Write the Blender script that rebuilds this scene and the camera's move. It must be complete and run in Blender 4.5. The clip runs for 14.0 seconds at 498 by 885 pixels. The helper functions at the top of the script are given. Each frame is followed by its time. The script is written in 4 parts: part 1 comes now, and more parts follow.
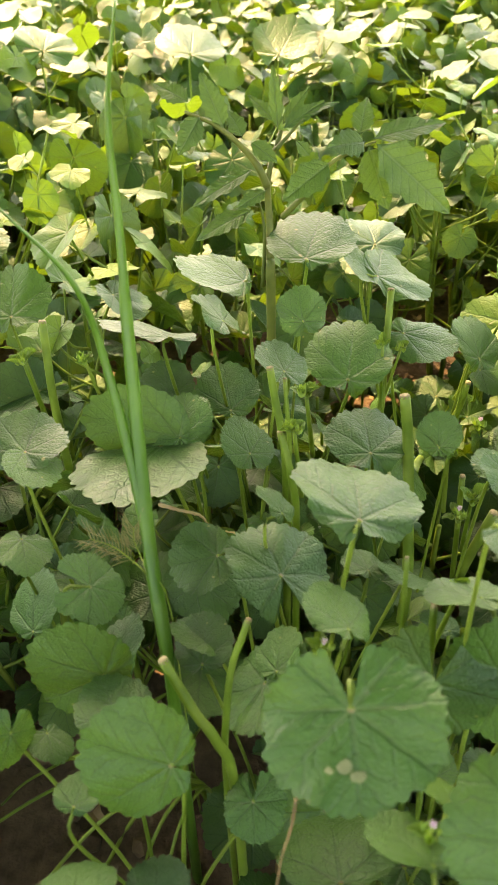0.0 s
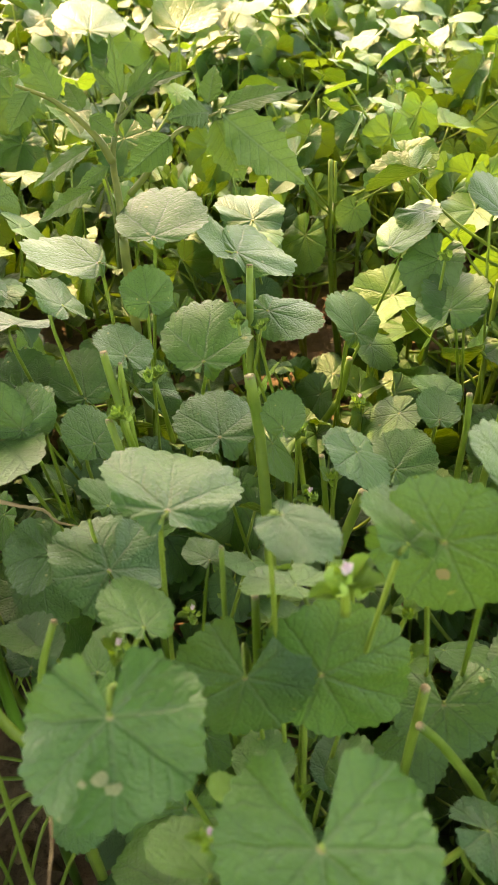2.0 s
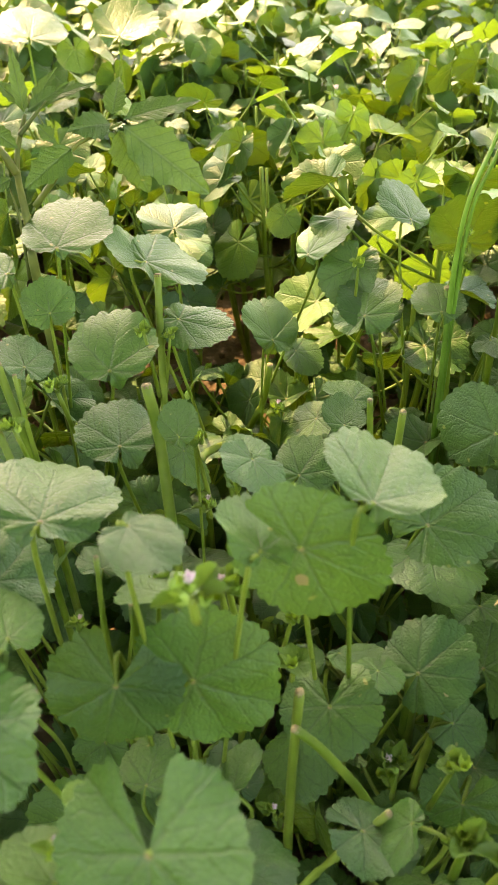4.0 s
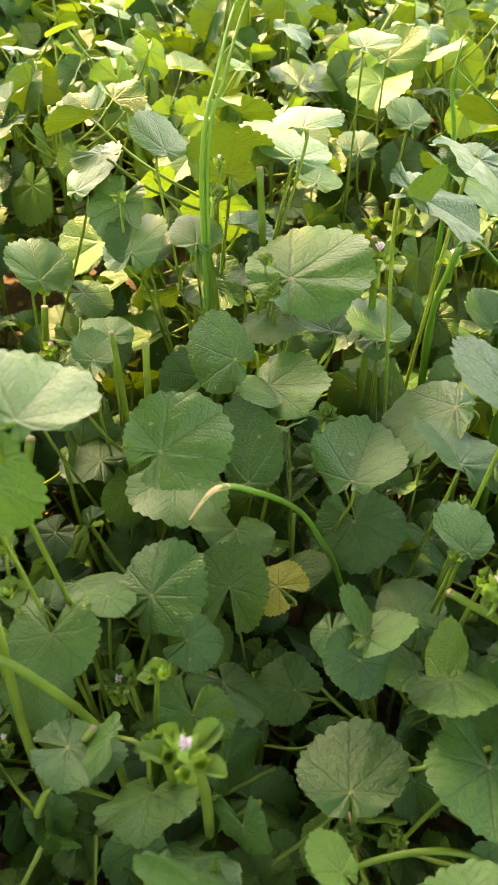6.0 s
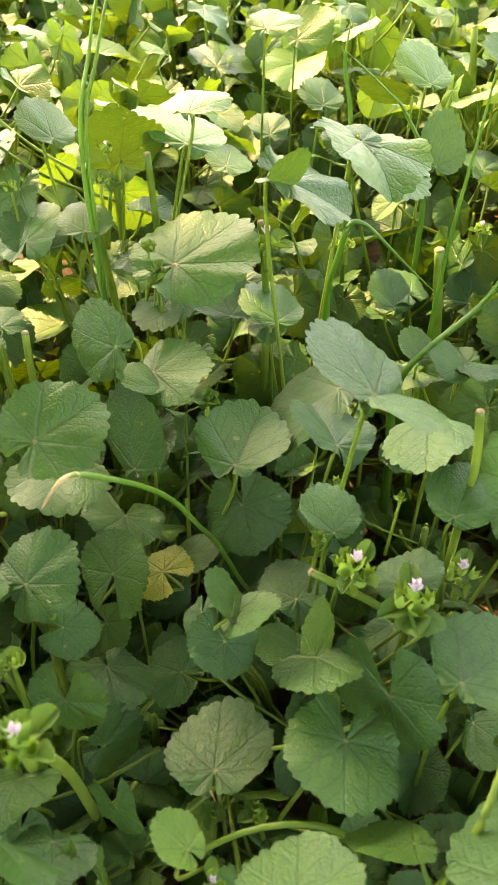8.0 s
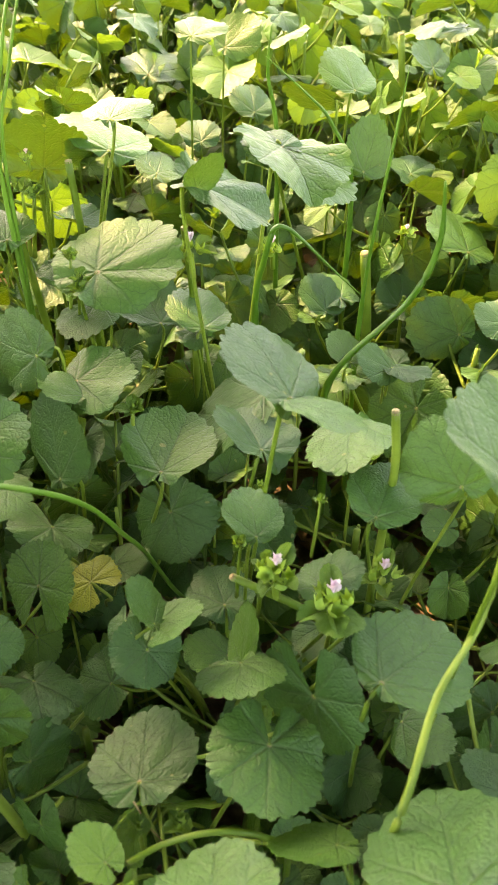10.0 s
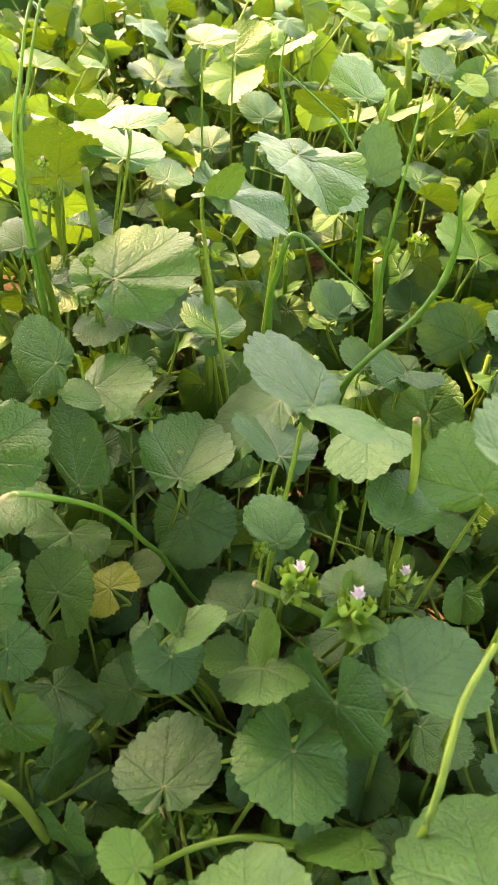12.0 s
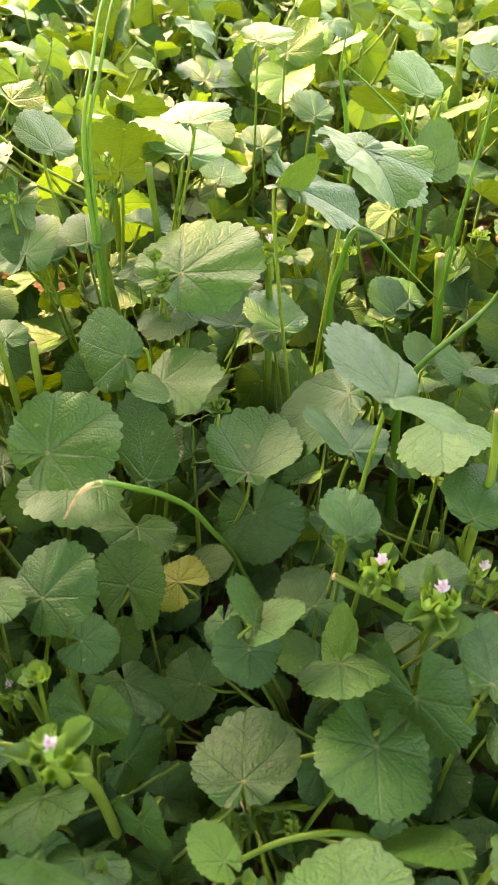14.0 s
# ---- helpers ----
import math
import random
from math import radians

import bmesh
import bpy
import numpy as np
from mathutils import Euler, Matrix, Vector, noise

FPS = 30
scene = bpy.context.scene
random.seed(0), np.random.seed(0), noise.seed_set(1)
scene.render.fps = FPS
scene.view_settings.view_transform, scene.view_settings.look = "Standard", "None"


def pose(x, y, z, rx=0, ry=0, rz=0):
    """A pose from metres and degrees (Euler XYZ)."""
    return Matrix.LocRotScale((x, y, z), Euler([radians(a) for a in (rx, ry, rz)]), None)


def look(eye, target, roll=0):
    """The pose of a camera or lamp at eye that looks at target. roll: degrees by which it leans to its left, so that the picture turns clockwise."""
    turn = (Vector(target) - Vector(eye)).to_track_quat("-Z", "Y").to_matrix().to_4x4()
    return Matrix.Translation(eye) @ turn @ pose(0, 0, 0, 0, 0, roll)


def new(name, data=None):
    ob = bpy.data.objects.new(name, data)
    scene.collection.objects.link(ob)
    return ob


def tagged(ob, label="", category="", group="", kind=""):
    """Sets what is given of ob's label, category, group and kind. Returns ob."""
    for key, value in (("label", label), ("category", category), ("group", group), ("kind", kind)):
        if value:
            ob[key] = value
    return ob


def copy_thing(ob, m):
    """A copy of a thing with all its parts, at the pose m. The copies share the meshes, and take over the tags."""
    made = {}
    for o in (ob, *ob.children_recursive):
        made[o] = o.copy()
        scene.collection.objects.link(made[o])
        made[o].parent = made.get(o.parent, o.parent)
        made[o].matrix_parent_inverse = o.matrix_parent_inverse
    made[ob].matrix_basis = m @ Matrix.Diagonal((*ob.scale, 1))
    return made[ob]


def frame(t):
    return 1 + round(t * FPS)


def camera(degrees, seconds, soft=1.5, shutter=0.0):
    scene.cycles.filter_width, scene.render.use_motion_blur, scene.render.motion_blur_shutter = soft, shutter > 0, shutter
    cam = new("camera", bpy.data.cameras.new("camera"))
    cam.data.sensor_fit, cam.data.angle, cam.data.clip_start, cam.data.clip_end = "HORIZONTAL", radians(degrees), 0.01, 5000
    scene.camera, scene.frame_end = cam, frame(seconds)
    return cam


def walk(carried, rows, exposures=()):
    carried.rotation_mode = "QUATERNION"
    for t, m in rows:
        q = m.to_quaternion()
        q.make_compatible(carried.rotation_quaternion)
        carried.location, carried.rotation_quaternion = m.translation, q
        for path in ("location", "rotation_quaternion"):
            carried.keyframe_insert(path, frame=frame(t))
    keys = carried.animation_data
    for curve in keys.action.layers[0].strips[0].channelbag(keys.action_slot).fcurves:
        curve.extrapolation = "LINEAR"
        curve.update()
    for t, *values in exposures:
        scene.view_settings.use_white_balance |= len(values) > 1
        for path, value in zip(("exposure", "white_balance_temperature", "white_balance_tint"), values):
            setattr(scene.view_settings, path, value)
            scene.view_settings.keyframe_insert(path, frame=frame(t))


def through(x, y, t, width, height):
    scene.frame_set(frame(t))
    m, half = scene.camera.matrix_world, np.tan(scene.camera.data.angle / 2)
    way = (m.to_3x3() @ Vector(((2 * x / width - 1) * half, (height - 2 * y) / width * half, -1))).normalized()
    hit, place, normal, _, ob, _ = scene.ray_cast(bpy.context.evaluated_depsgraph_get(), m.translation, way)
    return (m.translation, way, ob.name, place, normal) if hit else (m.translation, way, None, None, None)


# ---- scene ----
cam = camera(35.2, 14.0)
PATH = [
    (0, (0.0490, 0.0401, 0.5985), (0.0435, 1.6748, -0.5537), -1.99),
    (0.5, (0.0636, 0.0419, 0.5961), (0.0969, 1.6652, -0.5719), -2.79),
    (1, (0.1280, 0.0530, 0.5855), (0.1569, 1.6617, -0.6024), -3.63),
    (1.5, (0.1284, 0.0536, 0.5849), (0.1905, 1.6556, -0.6108), -3.33),
    (2, (0.1272, 0.0543, 0.5852), (0.1957, 1.6604, -0.6046), -3.10),
    (2.5, (0.1302, 0.0532, 0.5872), (0.1997, 1.6605, -0.6010), -3.02),
    (2.7, (0.1320, 0.0532, 0.5887), (0.2011, 1.6613, -0.5985), -2.92),
    (4.8, (0.2048, 0.0396, 0.5883), (0.4066, 1.6397, -0.5945), -2.35),
    (5, (0.2082, 0.0372, 0.5890), (0.4376, 1.6388, -0.5867), -2.05),
    (5.5, (0.2294, 0.0297, 0.5828), (0.5157, 1.6052, -0.6155), -1.71),
    (6, (0.2779, 0.0183, 0.5725), (0.6230, 1.5193, -0.7035), -1.23),
    (6.5, (0.3000, 0.0137, 0.5631), (0.6602, 1.4796, -0.7489), -2.03),
    (7, (0.3067, 0.0149, 0.5683), (0.6830, 1.4727, -0.7483), -1.83),
    (7.5, (0.3318, 0.0035, 0.5697), (0.7140, 1.4660, -0.7399), -1.79),
    (8, (0.3406, -0.0004, 0.5747), (0.7251, 1.4618, -0.7346), -1.73),
    (8.5, (0.3358, 0.0009, 0.5757), (0.7267, 1.4627, -0.7321), -1.51),
    (9, (0.3453, -0.0014, 0.5739), (0.7823, 1.4614, -0.7182), -1.66),
    (9.2, (0.3586, -0.0069, 0.5689), (0.8097, 1.4486, -0.7265), -1.50),
    (11.3, (0.3649, -0.0075, 0.5791), (0.8657, 1.4329, -0.7148), -0.38),
    (11.5, (0.3622, -0.0057, 0.5789), (0.8650, 1.4351, -0.7138), -0.31),
    (12, (0.3485, -0.0028, 0.5776), (0.8446, 1.4396, -0.7160), -0.48),
    (12.5, (0.3357, -0.0000, 0.5704), (0.8232, 1.4508, -0.7171), -0.84),
    (13, (0.3316, -0.0006, 0.5712), (0.8023, 1.4554, -0.7166), -1.35),
    (13.5, (0.3346, 0.0019, 0.5675), (0.8026, 1.4580, -0.7212), -1.33),
    (14, (0.3187, 0.0047, 0.5689), (0.7636, 1.4762, -0.7105), -1.67),
]
walk(cam, [(t, look(eye, target, roll)) for t, eye, target, roll in PATH], [(0, 3.27, 12300, 14), (5, 3.38, 12300, 14), (7, 3.66, 12300, 14), (14, 3.67, 12300, 14)])

# ---- world, sun, exposure ----
SUN = Vector((-0.30, 0.80, 0.95)).normalized()
world = bpy.data.worlds.new("sky")
scene.world = world
world.use_nodes = True
sky = world.node_tree.nodes.new("ShaderNodeTexSky")
sky.sky_type, sky.sun_disc = "NISHITA", False
sky.air_density, sky.dust_density = 1.0, 1.6
sky.sun_elevation, sky.sun_rotation = math.asin(SUN.z), math.atan2(SUN.x, SUN.y)
backdrop_node = world.node_tree.nodes["Background"]
backdrop_node.inputs[1].default_value = 0.15
world.node_tree.links.new(sky.outputs[0], backdrop_node.inputs[0])
sun_lamp = bpy.data.lights.new("sun", "SUN")
sun_lamp.energy, sun_lamp.angle, sun_lamp.color = 1.16, radians(0.6), (1.0, 0.81, 0.57)
sun = new("sun", sun_lamp)
sun.matrix_world = look(SUN * 20, (0, 0, 0))
cam.data.dof.use_dof, cam.data.dof.focus_distance, cam.data.dof.aperture_fstop = True, 0.62, 20.0


# ---- materials ----
class Nodes:
    """A material's node tree with short calls."""

    def __init__(self, name):
        self.m = bpy.data.materials.new(name)
        self.m.use_nodes = True
        self.t = self.m.node_tree
        self.bsdf = self.t.nodes["Principled BSDF"]
        self.out = self.t.nodes["Material Output"]

    def add(self, kind, ins=(), **props):
        n = self.t.nodes.new("ShaderNode" + kind)
        if "operation" in props:
            n.operation = props["operation"]
        if "data_type" in props:
            n.data_type = props["data_type"]
        if "feature" in props:
            n.feature = props["feature"]
        if "layer" in props:
            n.attribute_name = props["layer"]
        for key, v in dict(ins).items():
            self.put(n.inputs[key], v)
        return n

    def put(self, socket, v):
        if isinstance(v, bpy.types.NodeSocket):
            self.t.links.new(v, socket)
        else:
            socket.default_value = v

    def math(self, op, a, b=0.0, c=0.0):
        return self.add("Math", {0: a, 1: b, 2: c}, operation=op).outputs[0]

    def band(self, v, lo, hi, a=0.0, b=1.0):
        return self.add("MapRange", {"Value": v, "From Min": lo, "From Max": hi, "To Min": a, "To Max": b}).outputs[0]

    def mix(self, f, a, b):
        n = self.add("Mix", data_type="RGBA")
        self.put(n.inputs[0], f), self.put(n.inputs[6], a), self.put(n.inputs[7], b)
        return n.outputs[2]

    def noise(self, scale, detail=4.0, vector=None):
        n = self.add("TexNoise", {"Scale": scale, "Detail": detail})
        if vector:
            self.put(n.inputs["Vector"], vector)
        return n.outputs[0]

    def rnd(self):
        a = self.add("ObjectInfo").outputs["Random"]
        b = self.add("NewGeometry").outputs["Random Per Island"]
        return self.math("FRACT", self.math("ADD", a, b))


def rgb(r, g, b):
    return (r, g, b, 1.0)


def leaf_material(name, dark, light, vein, glow, palmate=True, through=0.26, rough=0.42, dust=0.25):
    n = Nodes(name)
    uv = n.add("UVMap").outputs[0]
    xyz = n.add("SeparateXYZ", {0: uv})
    x, y = xyz.outputs[0], xyz.outputs[1]
    wobble = n.math("MULTIPLY", n.math("SUBTRACT", n.noise(6.0, 2.0, uv), 0.5), 0.16)
    if palmate:
        r = n.math("SQRT", n.math("ADD", n.math("MULTIPLY", x, x), n.math("MULTIPLY", y, y)))
        ang = n.math("ADD", n.math("ARCTAN2", x, y), wobble)
        off = n.math("PINGPONG", ang, 0.40)
        far = n.math("MULTIPLY", off, r)
        taper = n.band(r, 0.0, 0.5, 0.011, 0.004)
        main = n.band(n.math("DIVIDE", far, taper), 0.4, 1.0, 1.0, 0.0)
        side = n.math("PINGPONG", n.math("ADD", n.math("SUBTRACT", r, n.math("MULTIPLY", far, 1.3)), wobble), 0.062)
    else:
        side = n.math("PINGPONG", n.math("ADD", n.math("SUBTRACT", y, n.math("MULTIPLY", n.math("ABSOLUTE", x), 0.8)), n.math("MULTIPLY", wobble, 0.3)), 0.055)
        main = n.band(n.math("ABSOLUTE", x), 0.004, 0.012, 1.0, 0.0)
    cells = n.add("TexVoronoi", {"Vector": uv, "Scale": 24.0}, feature="DISTANCE_TO_EDGE").outputs[0]
    branch = n.band(side, 0.002, 0.007, 1.0, 0.0)
    net = n.band(cells, 0.01, 0.08, 1.0, 0.0)
    veins = main
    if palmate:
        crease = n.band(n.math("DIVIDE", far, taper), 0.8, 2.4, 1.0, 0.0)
    else:
        crease = n.band(n.math("ABSOLUTE", x), 0.008, 0.03, 1.0, 0.0)
    rnd = n.rnd()
    own = n.add("CombineXYZ", {0: n.math("ADD", x, n.math("MULTIPLY", rnd, 37.0)), 1: y}).outputs[0]
    tone = n.math("ADD", n.math("MULTIPLY", n.noise(5.0, 3.0, own), 0.7), n.math("MULTIPLY", rnd, 0.5))
    colour = n.mix(n.band(tone, 0.32, 1.0), dark, light)
    second = n.math("FRACT", n.math("MULTIPLY", rnd, 7.31))
    colour = n.mix(n.band(second, 0.45, 1.0, 0.0, 0.45), colour, n.mix(0.5, light, rgb(0.085, 0.17, 0.02)))
    colour = n.mix(n.band(second, 0.45, 0.0, 0.0, 0.40), colour, rgb(0.012, 0.058, 0.020))
    colour = n.mix(n.math("MULTIPLY", net, 0.42), colour, dark)
    colour = n.mix(n.math("MULTIPLY", branch, 0.62), colour, rgb(0.016, 0.05, 0.012))
    # shadow in the grooves beside the main veins, painted into the colour
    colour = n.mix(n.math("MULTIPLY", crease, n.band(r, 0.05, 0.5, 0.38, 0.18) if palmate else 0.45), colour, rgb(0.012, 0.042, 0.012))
    colour = n.mix(n.math("MULTIPLY", veins, n.band(r, 0.03, 0.25, 0.32, 0.08) if palmate else 0.25), colour, vein)
    if palmate:
        colour = n.mix(n.band(r, 0.014, 0.026, 0.8, 0.0), colour, rgb(0.30, 0.22, 0.10))
    specks = n.band(n.noise(24.0, 6.0, own), 0.56, 0.72)
    patch = n.band(n.noise(2.3, 2.0, own), 0.5, 0.68)
    colour = n.mix(n.math("MULTIPLY", n.math("MULTIPLY", specks, patch), dust), colour, rgb(0.16, 0.26, 0.15))
    holes = n.band(n.noise(7.0, 1.0, own), 0.74, 0.78)
    colour = n.mix(n.math("MULTIPLY", holes, 0.5), colour, rgb(0.34, 0.30, 0.10))
    high = n.math("ADD", n.math("MULTIPLY", n.noise(9.0, 4.0, uv), 0.9), n.math("MULTIPLY", n.band(cells, 0.0, 0.30), 0.28))
    high = n.math("SUBTRACT", high, n.math("ADD", n.math("MULTIPLY", crease, 0.6), n.math("MULTIPLY", n.band(side, 0.0, 0.022, 1.0, 0.0), 0.28)))
    bump = n.add("Bump", {"Strength": 0.74, "Distance": 0.0009, "Height": high})
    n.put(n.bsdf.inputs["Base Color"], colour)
    n.put(n.bsdf.inputs["Roughness"], n.band(n.noise(12.0, 3.0, uv), 0.3, 0.7, rough - 0.08, rough + 0.12))
    n.put(n.bsdf.inputs["Normal"], bump.outputs[0])
    n.bsdf.inputs["Specular IOR Level"].default_value = 0.36
    lit = n.add("BsdfTranslucent", {"Color": n.mix(n.math("MULTIPLY", veins, 0.5), glow, dark), "Normal": bump.outputs[0]})
    shade = n.add("MixShader", {0: through, 1: n.bsdf.outputs[0], 2: lit.outputs[0]})
    n.t.links.new(shade.outputs[0], n.out.inputs[0])
    return n.m


def plain_material(name, dark, light, scale=30.0, rough=0.5, bump=0.4, depth=0.001, through=0.0, glow=None, spec=0.4, spread=0.4):
    n = Nodes(name)
    place = n.add("TexCoord").outputs["Object"]
    tone = n.math("ADD", n.noise(scale, 5.0, place), n.math("MULTIPLY", n.math("SUBTRACT", n.rnd(), 0.5), spread))
    n.put(n.bsdf.inputs["Base Color"], n.mix(n.band(tone, 0.3, 0.7), dark, light))
    n.put(n.bsdf.inputs["Roughness"], n.band(n.noise(scale * 2, 2.0, place), 0.3, 0.7, rough - 0.1, rough + 0.1))
    n.bsdf.inputs["Specular IOR Level"].default_value = spec
    b = n.add("Bump", {"Strength": bump, "Distance": depth, "Height": n.noise(scale * 4, 4.0, place)})
    n.put(n.bsdf.inputs["Normal"], b.outputs[0])
    if through:
        lit = n.add("BsdfTranslucent", {"Color": glow})
        mixed = n.add("MixShader", {0: through, 1: n.bsdf.outputs[0], 2: lit.outputs[0]})
        n.t.links.new(mixed.outputs[0], n.out.inputs[0])
    return n.m


def soil_material():
    n = Nodes("soil")
    place = n.add("TexCoord").outputs["Object"]
    tone = n.math("ADD", n.math("MULTIPLY", n.noise(9.0, 6.0, place), 0.6), n.math("MULTIPLY", n.noise(90.0, 6.0, place), 0.45))
    n.put(n.bsdf.inputs["Base Color"], n.mix(n.band(tone, 0.35, 0.7), rgb(0.060, 0.038, 0.022), rgb(0.23, 0.145, 0.085)))
    n.bsdf.inputs["Roughness"].default_value = 0.95
    b = n.add("Bump", {"Strength": 0.9, "Distance": 0.006, "Height": n.noise(120.0, 8.0, place)})
    n.put(n.bsdf.inputs["Normal"], b.outputs[0])
    return n.m


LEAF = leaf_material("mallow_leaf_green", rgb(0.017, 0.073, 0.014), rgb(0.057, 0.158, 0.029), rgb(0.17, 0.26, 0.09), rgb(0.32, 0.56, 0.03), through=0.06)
# Also the backlit field leaves: sunlit glow put into a brighter, more translucent blade.
YOUNG_AND_BACKLIT = leaf_material("mallow_leaf_young_and_backlit", rgb(0.055, 0.150, 0.026), rgb(0.120, 0.235, 0.046), rgb(0.22, 0.36, 0.12), rgb(0.34, 0.58, 0.05), through=0.19)
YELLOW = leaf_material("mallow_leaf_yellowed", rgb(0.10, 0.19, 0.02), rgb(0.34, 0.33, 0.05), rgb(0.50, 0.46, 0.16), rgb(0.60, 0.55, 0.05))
TOMATO = leaf_material("tomato_leaf_green", rgb(0.024, 0.075, 0.014), rgb(0.065, 0.140, 0.026), rgb(0.18, 0.30, 0.12), rgb(0.22, 0.40, 0.04), palmate=False, through=0.12)
STALK = plain_material("mallow_stalk", rgb(0.085, 0.165, 0.016), rgb(0.20, 0.29, 0.045), 60.0, 0.5, 0.3, 0.0006, 0.15, rgb(0.35, 0.5, 0.05))
CUT = plain_material("cut_stalk_end", rgb(0.15, 0.11, 0.05), rgb(0.34, 0.28, 0.15), 300.0, 0.85, 0.6)
ONION = plain_material("onion_blade", rgb(0.050, 0.150, 0.016), rgb(0.11, 0.25, 0.035), 25.0, 0.38, 0.3, 0.0006, 0.14, rgb(0.25, 0.55, 0.05), 0.4)
DRY = plain_material("dry_tissue", rgb(0.22, 0.12, 0.055), rgb(0.52, 0.36, 0.19), 60.0, 0.85, 0.7, 0.002)
SCAR = plain_material("leaf_scar", rgb(0.13, 0.18, 0.07), rgb(0.34, 0.32, 0.17), 260.0, 0.8, 0.5)
PETAL = plain_material("mallow_petal", rgb(0.44, 0.33, 0.42), rgb(0.68, 0.62, 0.62), 200.0, 0.6, 0.2, 0.0004, 0.3, rgb(0.85, 0.6, 0.8))
CALYX = plain_material("mallow_calyx", rgb(0.13, 0.26, 0.05), rgb(0.27, 0.42, 0.10), 150.0, 0.6, 0.4, 0.0005, 0.2, rgb(0.4, 0.6, 0.05))
TSTEM = plain_material("tomato_stem", rgb(0.060, 0.090, 0.014), rgb(0.14, 0.16, 0.030), 70.0, 0.6, 0.5, 0.0008)
SOIL = soil_material()
CLOD = plain_material("soil_clod", rgb(0.07, 0.043, 0.024), rgb(0.26, 0.165, 0.095), 40.0, 0.95, 0.9, 0.003)
BARK = plain_material("tree_bark", rgb(0.06, 0.045, 0.03), rgb(0.20, 0.15, 0.10), 8.0, 0.9, 0.9, 0.02)
CROWN = plain_material("tree_leaf", rgb(0.025, 0.06, 0.018), rgb(0.07, 0.13, 0.035), 3.0, 0.5, 0.3, 0.002)


# ---- shapes ----
def mesh_of(name, verts, faces, material, uvs=None, smooth=True):
    me = bpy.data.meshes.new(name)
    me.from_pydata([tuple(v) for v in verts], [], faces)
    me.materials.append(material)
    if smooth:
        me.shade_smooth()
    if uvs is not None:
        layer = me.uv_layers.new(name="UVMap")
        index = np.empty(len(me.loops), dtype=np.int32)
        me.loops.foreach_get("vertex_index", index)
        layer.data.foreach_set("uv", np.asarray(uvs, dtype=np.float32)[index].ravel())
    me.update()
    return me


def part(name, me, parent, m=None, label=""):
    ob = new(name, me)
    ob.parent = parent
    if m is not None:
        ob.matrix_basis = m
    return tagged(ob, label)


def blade_data(seed, fold=0.0, teeth=30, step=3, set_back=0.15, rings=(0.0, 0.22, 0.45, 0.68, 0.87, 1.0)):
    """A round, shallow-lobed, crenate blade, 1 wide; joint at the origin, tip along +y."""
    rr = random.Random(seed)
    gap = radians(rr.uniform(7, 14) + max(0.0, 0.16 - set_back) * 65)
    count = teeth * step
    lobes = rr.choice((5, 7))
    deep, ph = rr.uniform(0.035, 0.075), rr.uniform(0, 6.3)
    cup, wave, pleat = rr.uniform(-0.16, 0.20), rr.uniform(0.020, 0.050), rr.uniform(0.006, 0.014)
    skew, bend = rr.uniform(-0.10, 0.10), rr.uniform(-0.12, 0.06)
    droop, turn = rr.uniform(0.03, 0.11), rr.uniform(0, 6.3)
    verts, faces = [(0.0, 0.0, 0.0)], []
    for s in rings[1:]:
        for k in range(count + 1):
            a = -math.pi + gap + (2 * math.pi - 2 * gap) * k / count
            q = abs(a) / math.pi
            r = set_back * math.cos(a) + math.sqrt(0.25 - (set_back * math.sin(a)) ** 2)
            r *= 1 - 0.10 * max(0, q - 0.8) / 0.2
            r *= 1 - deep * (0.6 - abs(math.cos(lobes * a / 2)) * (1 + 0.3 * math.sin(2 * a + ph))) + skew * 0.4 * math.sin(a)
            if s > 0.8:
                tooth = abs(math.sin(math.pi * (k / step + 0.5 * math.sin(k * 0.05 + ph) * 0.2)))
                r *= 1 - 0.060 * (1 - tooth) ** 1.3 * (s - 0.8) / 0.2
                r *= 1 + 0.014 * math.sin(k * 0.9 + ph * 3) * (s - 0.8) / 0.2
            x, y = r * s * math.sin(a), r * s * math.cos(a)
            z = cup * (r * s) ** 2 + wave * math.sin(a * 3 + ph) * s * s + 0.5 * wave * math.sin(a * 7 + 2 * ph) * s ** 3
            z += pleat * (1 + 0.8 * math.sin(2.3 * a + ph)) * math.cos(a * 7.85) * -s * (1 - 0.35 * s) + bend * y * y
            z -= droop * s ** 3 * max(0.0, math.sin(2 * a + turn))
            if fold:
                lift = abs(x) * math.sin(fold)
                x *= math.cos(fold)
                z += lift
            verts.append((x, y, z))
    n = count + 1
    for k in range(count):
        faces.append((0, 2 + k, 1 + k))
    for j in range(len(rings) - 2):
        for k in range(count):
            b = 1 + j * n + k
            faces.append((b, b + 1, b + n + 1, b + n))
    flat = []
    for v in verts:
        flat.append((v[0] / math.cos(fold), v[1]))
    return verts, faces, flat


BLADES = {}


def blade(seed, fold=0.0, material=None, set_back=0.15):
    material = material or LEAF
    key = (seed, round(fold, 1), material.name, set_back)
    if key not in BLADES:
        v, f, uv = blade_data(seed, round(fold, 1), 34, 4, set_back)
        BLADES[key] = mesh_of("leaf_blade", v, f, material, uv)
    return BLADES[key]


